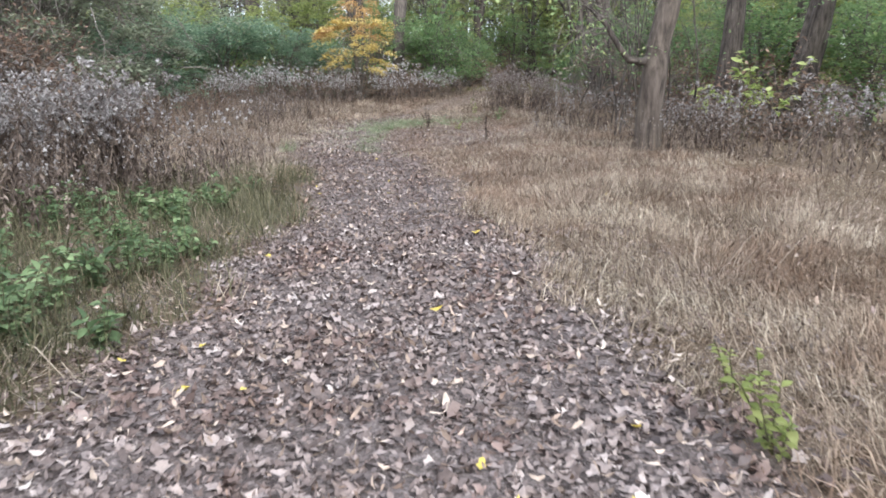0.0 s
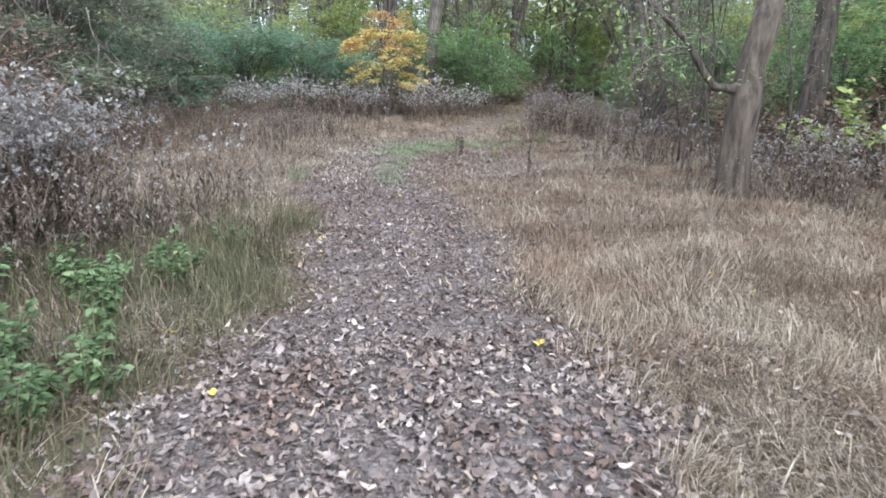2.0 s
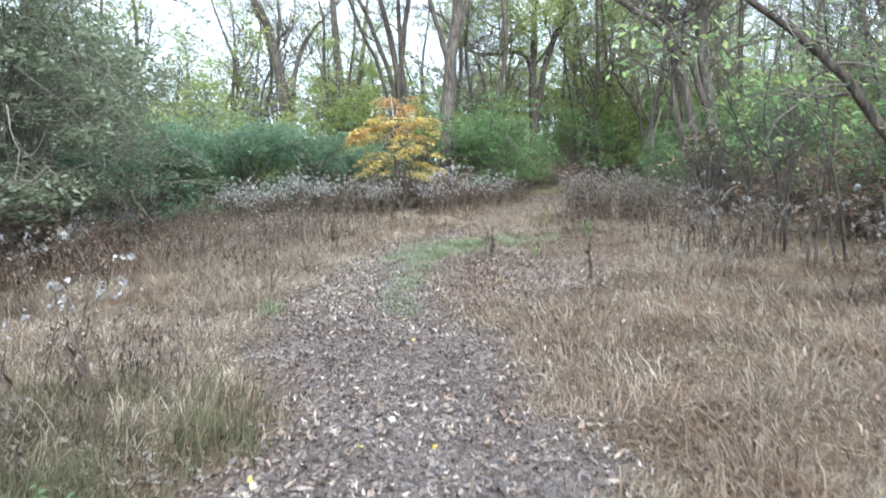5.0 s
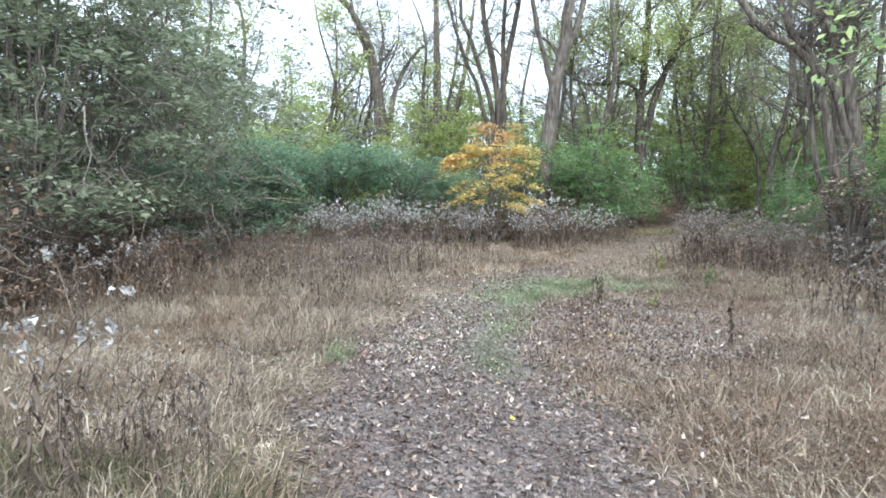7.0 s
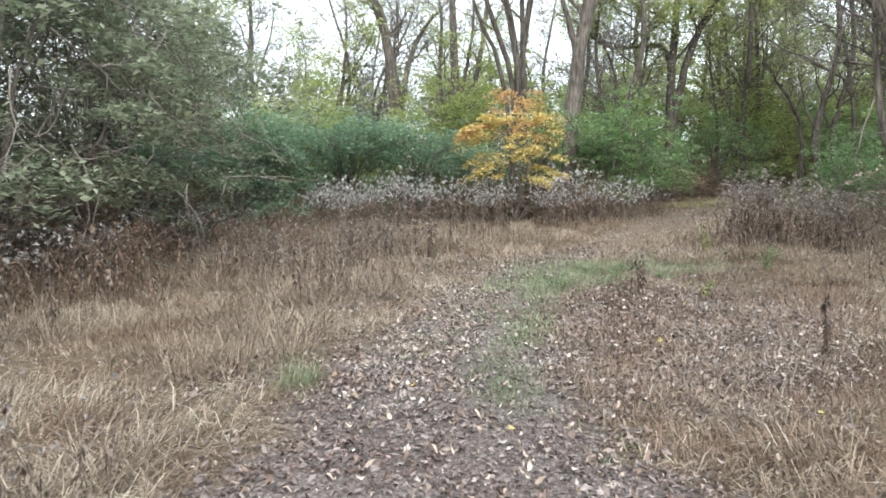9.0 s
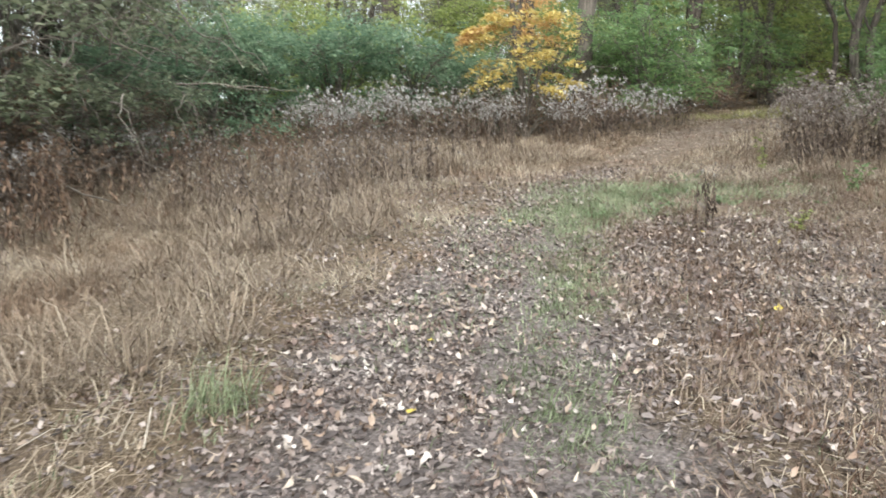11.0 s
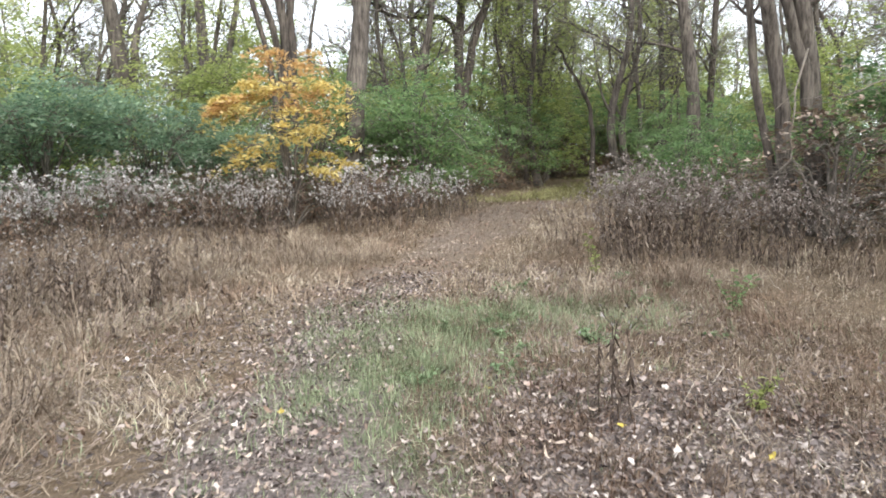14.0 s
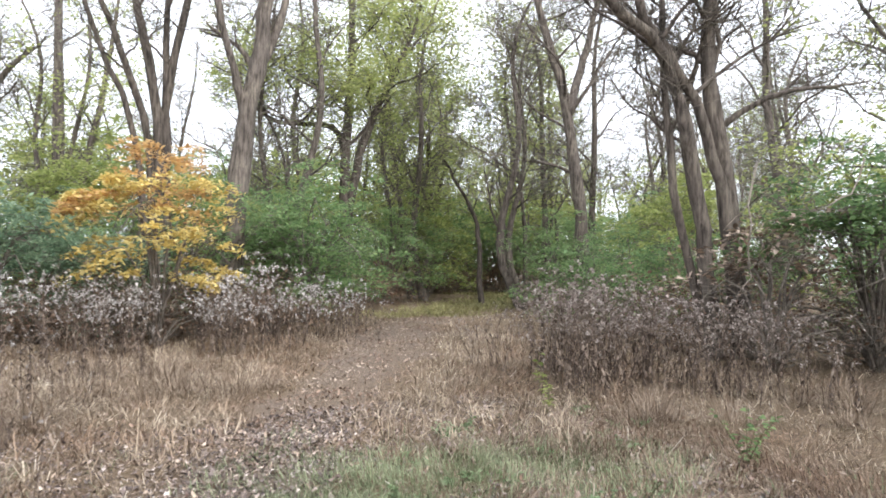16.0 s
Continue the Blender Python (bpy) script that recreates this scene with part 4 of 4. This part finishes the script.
# dead branches hanging out of the bushes
r = np.random.default_rng(65)
for x, y, z, dx, dz, ln, rad in ((7.15, 23, 3.2, -0.4, -1.0, 2.4, 0.014), (7.7, 22, 3.1, -0.1, -1.0, 2.2, 0.011), (8.6, 22, 1.2, -1.0, -0.5, 1.6, 0.02), (-5.6, 17.5, 3.0, 1.0, -0.8, 1.8, 0.014), (-5.7, 18, 2.2, 1.0, -0.2, 1.6, 0.012), (-5.9, 17, 1.6, 0.8, 0.4, 1.6, 0.012)):
    ob = thing("dead_branch", pose(x, y, z), "pale dead branch hanging from the thicket", "branch")
    main = wander(r, (0, 0, 0), (dx, r.normal(0, 0.2), dz), ln, 8, 0.28)
    stem = part("stem", tube(main, np.linspace(rad, rad * 0.35, 9), 6), M_DEAD, ob, soft=True)
    for k in range(5):
        p, d = off_shoot(r, main, r.uniform(0.2, 0.95), 0.6, -0.1)
        part("twig", tube(wander(r, p, d, ln * r.uniform(0.15, 0.4), 4, 0.25), np.linspace(rad * 0.45, 0.003, 5), 4), M_DEAD, stem)

# ---- weeds ----
r = np.random.default_rng(71)
KINDS = [weed_template(r, r.uniform(0.85, 1.3), 8, 5, 34) for k in range(6)]
BROWN = [weed_template(r, r.uniform(0.6, 1.0), 4, 1, 26) for k in range(5)]

STALKS = [weed_template(np.random.default_rng(77 + k), 0.8, 4, 1, 44, 1.15) for k in range(3)]


def along(r, line, n, wide):
    """Places along a line, gathered into clumps."""
    line = np.array(line, float)
    s = np.concatenate([[0], np.cumsum(np.hypot(*np.diff(line, axis=0).T))])
    c = max(6, n // 9)
    u, mid = r.uniform(0, s[-1], c), r.normal(0, wide, (c, 2))
    xy = np.column_stack([np.interp(u, s, line[:, 0]), np.interp(u, s, line[:, 1])]) + mid
    return xy[r.integers(0, c, n)] + r.normal(0, 0.3, (n, 2))


def stand(name, label, line, n, wide, low, high, kinds, fluff=M_FLUFF, leaf=M_STEM):
    xy = along(r, line, n, wide)
    weed_stand(name, label, r, xy, r.uniform(low, high, n) * (0.75 + 0.5 * uneven(xy[:, 0], xy[:, 1], 0.9, 3)), kinds, fluff, leaf)


stand("aster_stand", "row of dried asters with pale fluffy seed heads", [(-5.6, 29.2), (-4, 31), (-1.5, 32), (1, 31.8), (3, 31.6), (4.8, 32)], 260, 0.5, 0.75, 1.2, KINDS, M_SILVER)
stand("aster_stand", "thicket of dark dried asters beside the trail", [(6.4, 26.4), (5.6, 24.9), (5.6, 23.9), (6.7, 23.2), (8.2, 22.8)], 240, 0.48, 0.58, 1.02, KINDS + BROWN[:2], M_DULLFLUFF)
stand("aster_stand", "dried asters with silvery seed heads beside the trail", [(-4.3, 6.6), (-3.4, 8.4), (-3.0, 9.6), (-3.7, 10.3)], 240, 0.3, 0.85, 1.2, KINDS + BROWN[:2])
stand("weed_stand", "dark withered weeds under the trees", [(5.6, 19), (5.9, 16), (6.4, 13), (6.8, 10), (7.7, 7)], 300, 0.6, 0.65, 1.0, BROWN + KINDS[:2])
stand("weed_stand", "dark withered weeds in front of the tangle", [(-6.2, 14), (-6.4, 18), (-6.4, 22), (-6.6, 26)], 300, 0.6, 0.65, 1.0, BROWN + KINDS[:1])
stand("weed_stand", "scattered brown weed stalks in the dead grass", [(-4.2, 17), (-3.0, 21), (-2.4, 25), (-0.8, 28.5)], 300, 0.75, 0.6, 0.95, BROWN)
stand("weed_stand", "rust-brown withered weeds in front of the tangle", [(-5.6, 15.5), (-5.2, 19), (-4.6, 22.5), (-4.2, 26), (-3.2, 29)], 210, 0.5, 0.7, 1.05, BROWN + KINDS[:1], M_RUST, M_RUST)


stand("weed_stand", "dark brown weed stalks in the grass beside the trail", [(-3.0, 6.3), (-2.7, 8.2), (-2.5, 9.6)], 120, 0.32, 0.65, 0.95, BROWN)
stand("weed_stand", "dark bare weed stalks in the grass beside the trail", [(-1.55, 9.2), (-1.75, 10.4), (-1.9, 12.3)], 60, 0.2, 0.5, 0.75, BROWN)
stand("weed_stand", "withered weeds round the foot of the old tree", [(4.1, 14), (4.4, 12.7), (5.7, 11.8), (6.9, 10.6)], 100, 0.3, 0.35, 0.6, BROWN + KINDS[:3])
stand("weed_stand", "brown weeds in the shade of the bushes", [(-7.5, 30.5), (-4, 33.6), (0, 34.2), (4, 34), (7, 34.6)], 170, 0.4, 0.6, 0.95, BROWN)


def single_weed(at, size, kind, label, turn, fluff=M_FLUFF):
    """A weed that stands alone."""
    ob = thing("dried_aster", pose(at[0], at[1], float(height(at[0], at[1])) - 0.02, 0, 0, turn), label, "dried weed")
    for what, geo, mat in zip(("stem", "seed_head", "dry_leaf"), kind, (M_STEM if size > 0.9 else M_STALK, fluff, M_STEM if size > 0.9 else M_STALK)):
        part(what, (geo[0] * size, geo[1]), mat, ob, kind="stuff")


for x, y, size, k, turn in ((-1.76, 10.5, 0.91, 0, 20), (-1.72, 10.55, 0.92, 1, 140), (3.09, 15.44, 0.85, 3, 60), (3.16, 15.5, 0.7, 4, 10),
                            (-1.16, 24.9, 0.95, 2, 80), (-0.95, 26.4, 0.8, 5, 130), (2.19, 18.8, 0.78, 1, 30), (2.26, 18.74, 0.72, 3, 200), (2.11, 18.88, 0.66, 4, 300), (2.22, 18.92, 0.75, 0, 110), (-1.2, 24.1, 0.9, 1, 15), (-1.14, 24.05, 0.88, 3, 190), (-1.25, 24.15, 0.8, 2, 80)):
    single_weed((x, y), size, KINDS[k] if size > 0.9 else STALKS[k % 3], "dried weed stalk with seed heads standing alone in the clearing", turn, M_SILVER if y < 12 else M_FLUFF)

# ---- grass ----
r = np.random.default_rng(81)


def spread_over(r, n, x0, x1, y0, y1, keep):
    xy = np.column_stack([r.uniform(x0, x1, n), r.uniform(y0, y1, n)])
    return xy[r.random(n) < keep(xy[:, 0], xy[:, 1])]


def dry_here(x, y):
    edge = np.clip(off_trail(x, y) * 2.2 + 0.15, 0.0, 1)
    shady = np.where((x < 0) & (y < 10.5), 0.3, 1.0)
    return shady * edge * (1 - 0.35 * leaf_patch(x, y)) * np.clip(0.1 + 1.3 * uneven(x, y, 0.45, 5), np.where(y < 7, 0.6, 0.3), 1) * np.clip(0.1 + near_line(x, y, GREEN) / np.where(y > 18, 1.2, 0.4), 0.15, 1)


def tussock_here(x, y):
    return np.clip(off_trail(x, y) * 2 - 0.3, 0, 1) * (1 - leaf_patch(x, y)) * np.clip((uneven(x, y, 0.8, 9) - 0.5) * 4, 0, 1)


def long_here(x, y):
    """How long the dead grass is: it lies in mounds and hollows."""
    return np.where(x > 0, 0.75, 1.0) * (0.10 + 0.40 * np.clip(uneven(x, y, 0.75, 29) * 1.5 - 0.25, 0, 1)) * np.interp(y, [17, 20], [1.0, 0.55]) * (1 - 0.45 * leaf_patch(x, y))


near_xy = spread_over(r, 29000, -5.5, 6.5, 0.5, 23, dry_here)
far_xy = spread_over(r, 8000, -8.5, 8.5, 22.5, 34, dry_here)
tus_xy = spread_over(r, 5200, -6.5, 7, 1, 32, tussock_here)
g = thing("dry_grass", pose(0, 0, 0), "flattened straw-brown dead grass beside the trail", "grass", kind="stuff")
part("matted_blades", grass(r, near_xy, 11, long_here(*near_xy.T), 0.006, 0.07, 1.5), M_STRAW, g)
part("far_blades", grass(r, far_xy, 9, r.uniform(0.2, 0.5, len(far_xy)), 0.010, 0.09, 1.45), M_STRAW, g)
part("tussock_blades", grass(r, tus_xy, 16, r.uniform(0.22, 0.46, len(tus_xy)), 0.005, 0.08, 1.4), M_STRAW, g)
broad_xy = spread_over(np.random.default_rng(87), 3600, -6, 6.5, 9, 31, lambda x, y: np.clip(off_trail(x, y) * 1.6 - 0.2, 0, 1) * np.clip(uneven(x, y, 0.6, 51) * 1.8 - 0.4, 0, 1))
part("broad_blades", grass(np.random.default_rng(88), broad_xy, 4, np.random.default_rng(89).uniform(0.2, 0.45, len(broad_xy)), 0.008, 0.10, 1.4), M_PALEGRASS, g)
olive_xy = spread_over(r, 7600, -5, -0.5, 1, 11.2, lambda x, y: np.clip(off_trail(x, y) * 2, 0, 0.9) * np.clip(uneven(x, y, 1.1, 13) * 1.8 - 0.3, 0, 1))
g = thing("olive_grass", pose(0, 0, 0), "half-green grass and weeds beside the trail", "grass", kind="stuff")
part("blades", grass(r, olive_xy, 12, r.uniform(0.2, 0.5, len(olive_xy)), 0.006, 0.07, 1.0), M_OLIVE, g)


end_y = r.uniform(37, 57, 2400)
end_xy = np.column_stack([trail_x(end_y) + r.normal(0, 1.3, len(end_y)), end_y])
g = thing("olive_grass", pose(0, 0, 0), "olive grass where the trail enters the woods", "grass", kind="stuff")
part("blades", grass(r, end_xy, 8, r.uniform(0.12, 0.3, len(end_xy)), 0.02, 0.12, 1.0), M_END, g)


def green_here(x, y):
    wide = np.interp(y, [13, 17, 19, 20, 23], [0.35, 0.4, 0.5, 1.15, 1.0])
    line = np.clip(1.1 - near_line(x, y, GREEN) / wide, 0, 1)
    trod = np.clip(-off_trail(x, y) * 2, 0, 1) * np.clip((y - 15) * 0.2, 0, 0.28)
    return np.clip(np.maximum(line, trod) * (0.35 + 1.1 * uneven(x, y, 0.4, 17)), 0, 1) + 0.02


green_xy = spread_over(r, 24000, -1.8, 5.0, 13, 24, green_here)
g = thing("green_grass", pose(0, 0, 0), "green grass tufts along the trail's edge", "grass", kind="stuff")
part("blades", grass(r, green_xy, 9, r.uniform(0.06, 0.14, len(green_xy)) + np.where(green_xy[:, 1] > 19, 0.07, 0.0), 0.006, 0.05, 1.0), M_GRASS, g)
bit = [(np.array([(-0.5, -0.03, 0), (0.5, -0.02, 0.02), (0.5, 0.02, 0.02), (-0.5, 0.03, 0)]), np.array([(0, 1, 2), (0, 2, 3)]))]
bits = spread_over(r, 70000, -4.5, 5.5, 0, 23, lambda x, y: np.clip(off_trail(x, y) * 2.5 + 0.3, 0.05, 1))
bits = np.column_stack([bits, height(bits[:, 0], bits[:, 1]) + r.uniform(0.004, 0.03, len(bits))])
g = thing("straw_thatch", pose(0, 0, 0), "broken straw lying flat on the ground", "straw", kind="stuff")
part("straw_pieces", stamped(bit, bits, r.uniform(0.04, 0.14, len(bits)), r.normal(0, 0.15, len(bits)), r), M_STRAW, g, kind="stuff")
ro = np.random.default_rng(83)
out_xy = np.vstack([spread_over(ro, n, x0, x1, y0, y1, dry_here) for n, x0, x1, y0, y1 in ((2600, -14, -5.2, -6, 34), (2600, 6.2, 15, -6, 36), (1500, -6, 6.5, -7, 0.6), (1500, -4, 13, 34, 46))])
g = thing("dry_grass", pose(0, 0, 0), "thin dead grass under the trees around the clearing", "grass", kind="stuff")
part("sparse_blades", grass(ro, out_xy, 8, ro.uniform(0.12, 0.4, len(out_xy)), 0.012, 0.16, 1.4), M_STRAW, g)
edge_xy = spread_over(ro, 7000, 0.9, 4.5, 1.5, 9, lambda x, y: np.clip(off_trail(x, y) * 3 + 0.45, 0, 1) * np.clip(0.3 + uneven(x, y, 0.4, 61), 0, 1))
g = thing("dry_grass", pose(0, 0, 0), "matted straw spilling over the trail's edge", "grass", kind="stuff")
part("edge_blades", grass(ro, edge_xy, 10, ro.uniform(0.12, 0.3, len(edge_xy)), 0.0055, 0.08, 1.15), M_STRAW, g)
short_xy = spread_over(ro, 16000, 0.6, 5.2, 7, 23, lambda x, y: np.clip(off_trail(x, y) * 2.0, 0, 1) * np.clip(0.15 + 1.1 * uneven(x, y, 0.5, 37), 0, 1) * np.clip(near_line(x, y, GREEN) / 0.6, 0.1, 1))
g = thing("dry_grass", pose(0, 0, 0), "short red-brown dead grass standing among fallen leaves", "grass", kind="stuff")
part("short_blades", grass(ro, short_xy, 9, ro.uniform(0.09, 0.22, len(short_xy)), 0.0055, 0.06, 1.1), M_REDGRASS, g)
tuft = thing("grass_tuft", pose(0, 0, 0), "grey-green tuft of long grass beside the trail", "grass tuft")
part("tuft", grass(r, np.array([(-1.2, 14.45)] * 10), 16, 0.34, 0.006, 0.09, 0.85), M_GRASS, tuft, kind="stuff")

# tussocks of long dead grass
r = np.random.default_rng(85)
mounds = []
for k in range(4):
    n = 200
    a, d = r.uniform(0, 2 * np.pi, n), np.abs(r.normal(0, 0.16, n))
    base = np.column_stack([np.cos(a) * d, np.sin(a) * d, np.full(n, -0.03)])
    mounds.append(blades(base, a + r.normal(0, 1.0, n), r.uniform(0.14, 0.7, n), r.uniform(0.003, 0.008, n), r.uniform(0.45, 1.75, n), r))
M_TUSSOCK = mottled("tussock_grass", [(0.0, (0.09, 0.066, 0.048)), (0.4, (0.23, 0.175, 0.132)), (0.8, (0.41, 0.33, 0.255)), (1.0, (0.60, 0.52, 0.42))], 0.7, 8, 0.2, by_object=0.2)
shape = [mesh_of("blades", v, f, M_TUSSOCK) for v, f in mounds]
big = [(-2.75, 23.5), (-1.6, 22.2), (-1.9, 19.1), (-1.3, 18.9), (0.7, 27.9), (1.55, 26.8), (-0.8, 25.4), (-2.3, 20.8), (-3.4, 22.4), (-2.6, 18.2), (-1.7, 16.6), (-3.6, 25.8), (-2.2, 26.5), (-4.6, 21.2), (-3.0, 28.2), (-0.3, 29.0)]
for k, (x, y) in enumerate(big):
    ob = thing("grass_tussock", pose(x, y, float(height(x, y)), 0, 0, r.uniform(0, 360)), "large rounded tussock of long dead brown grass", "grass tussock", "tussocks in the clearing")
    ob.scale = [r.uniform(1.3, 1.75)] * 2 + [r.uniform(1.0, 1.4) * (0.78 if y < 20 else 1.0)]
    mound = new("tuft", shape[k % 4])
    mound.parent = ob
    tagged(mound, kind="stuff")
for x0, x1, y0, y1, n in ((-5.2, -1.1, 15.0, 30, 80), (2.0, 5.0, 4, 12, 16), (-3.6, -1.4, 8, 15, 10), (3.6, 8.0, 21.2, 22.6, 10), (-1.2, 2.2, 24.5, 30.5, 9)):
    for k in range(n):
        x, y = r.uniform(x0, x1), r.uniform(y0, y1)
        if off_trail(np.array(x), np.array(y)) < 0.35:
            continue
        ob = thing("grass_tussock", pose(x, y, float(height(x, y)), 0, 0, r.uniform(0, 360)), "rounded tussock of long dead straw-brown grass", "grass tussock", "tussocks in the clearing")
        size = r.uniform(0.75, 1.35)
        ob.scale = (size, size, size * (0.78 if y < 20 else 1.0))
        mound = new("tuft", shape[k % 4])
        mound.parent = ob
        tagged(mound, kind="stuff")

# ---- leaf litter ----
r = np.random.default_rng(91)


def litter_here(x, y):
    trail = np.clip(0.85 - off_trail(x, y) * np.interp(y, [19, 23], [2.4, 0.7]), np.interp(y, [16, 19], [0.24, 0.34]), 1) * np.where(near_line(x, y, GREEN) < 0.35, 0.4, 1)
    trail = trail * np.interp(y, [15, 17.5, 22, 24, 28], [1, 0.65, 0.55, 0.75, 0.7])
    return np.clip(trail + 0.58 * leaf_patch(x, y), 0, 1) * (0.55 + 0.6 * uneven(x, y, 0.35, 23))


def litter_points(r, n, x0, x1, y0, y1):
    xy = spread_over(r, n, x0, x1, y0, y1, litter_here)
    return np.column_stack([xy, height(xy[:, 0], xy[:, 1]) + r.uniform(0.006, 0.035, len(xy))])


SMALL = [leaf_template(r, lo, 1, wi, cu, 4, 0.6) for lo, wi, cu in ((0.1, 0.34, 1.1), (0.35, 0.48, 1.5), (0.0, 0.24, -1.2), (0.3, 0.32, 1.9), (0.4, 0.42, 0.7))]
litter = thing("leaf_litter", pose(0, 0, 0), "brown and grey fallen leaves covering the trail", "fallen leaves", kind="stuff")
for what, shape, n, x0, x1, y0, y1, low, high, mat in (("leaf_fragments", OVAL, 60000, -2.5, 2.6, -0.5, 15, 0.03, 0.08, M_MOULD), ("patch_fragments", OVAL, 70000, -1.8, 4.5, 14.5, 25, 0.03, 0.08, M_MOULD),
                                                       ("large_leaves", CURLED, 11000, -2.8, 2.8, -0.5, 6.5, 0.045, 0.10, M_LITTER), ("sparse_leaves", CURLED, 3600, -2.8, 2.8, 5.5, 15, 0.04, 0.08, M_LITTER), ("small_leaves", SMALL, 20000, -2.5, 2.6, -0.5, 6.5, 0.02, 0.06, M_LITTER), ("fine_leaves", SMALL, 56000, -2.2, 2.6, 6, 15, 0.012, 0.045, M_LITTER),
                                                       ("patch_leaves", SMALL, 74000, -2.2, 4.5, 14.5, 25, 0.015, 0.055, M_WEATHERED), ("far_leaves", SMALL, 32000, -0.5, 9.5, 22.5, 38, 0.03, 0.085, M_BEIGE),
                                                       ("stray_leaves", SMALL, 34000, -6, 7, 1, 26, 0.025, 0.08, M_BEIGE), ("woodland_leaves", SMALL, 16000, -15, 16, -7, 36, 0.045, 0.08, M_LITTER), ("scattered_leaves", CURLED, 6000, -3, 4.5, 14, 24, 0.035, 0.075, M_WEATHERED)):
    p = litter_points(r, n, x0, x1, y0, y1)
    p[:, 2] += {OVAL[0][0].size: -0.008}.get(shape[0][0].size, 0.0) + (r.uniform(0, 0.06, len(p)) if what in ("stray_leaves", "scattered_leaves", "woodland_leaves") else 0)
    part(what, stamped(shape, p, low + (high - low) * r.random(len(p)) ** 1.4, r.normal(0, 0.32 if y0 < 0 else 0.6, len(p)), r), mat, litter, kind="stuff")
shapes = [mesh_of("pale_leaf", v, f, M_PALE) for v, f in LITTER] + [mesh_of("yellow_leaf", v, f, M_YELLOW) for v, f in LITTER[1:3]]
for k in range(300):
    yellow = k % 9 == 0
    while True:
        x, y = r.uniform(-2.5, 4), r.uniform(1.5, 20)
        if r.random() < litter_here(x, y):
            break
    ob = new("fallen_leaf", shapes[int(r.integers(6, 8)) if yellow else int(r.integers(0, 6))])
    ob.parent = litter
    ob.matrix_basis = pose(x, y, float(height(x, y)) + 0.04, r.normal(0, 14), r.normal(0, 14), r.uniform(0, 360)) @ Matrix.Scale(r.uniform(0.045, 0.08) * (1.0 if y < 8 else 0.8), 4)
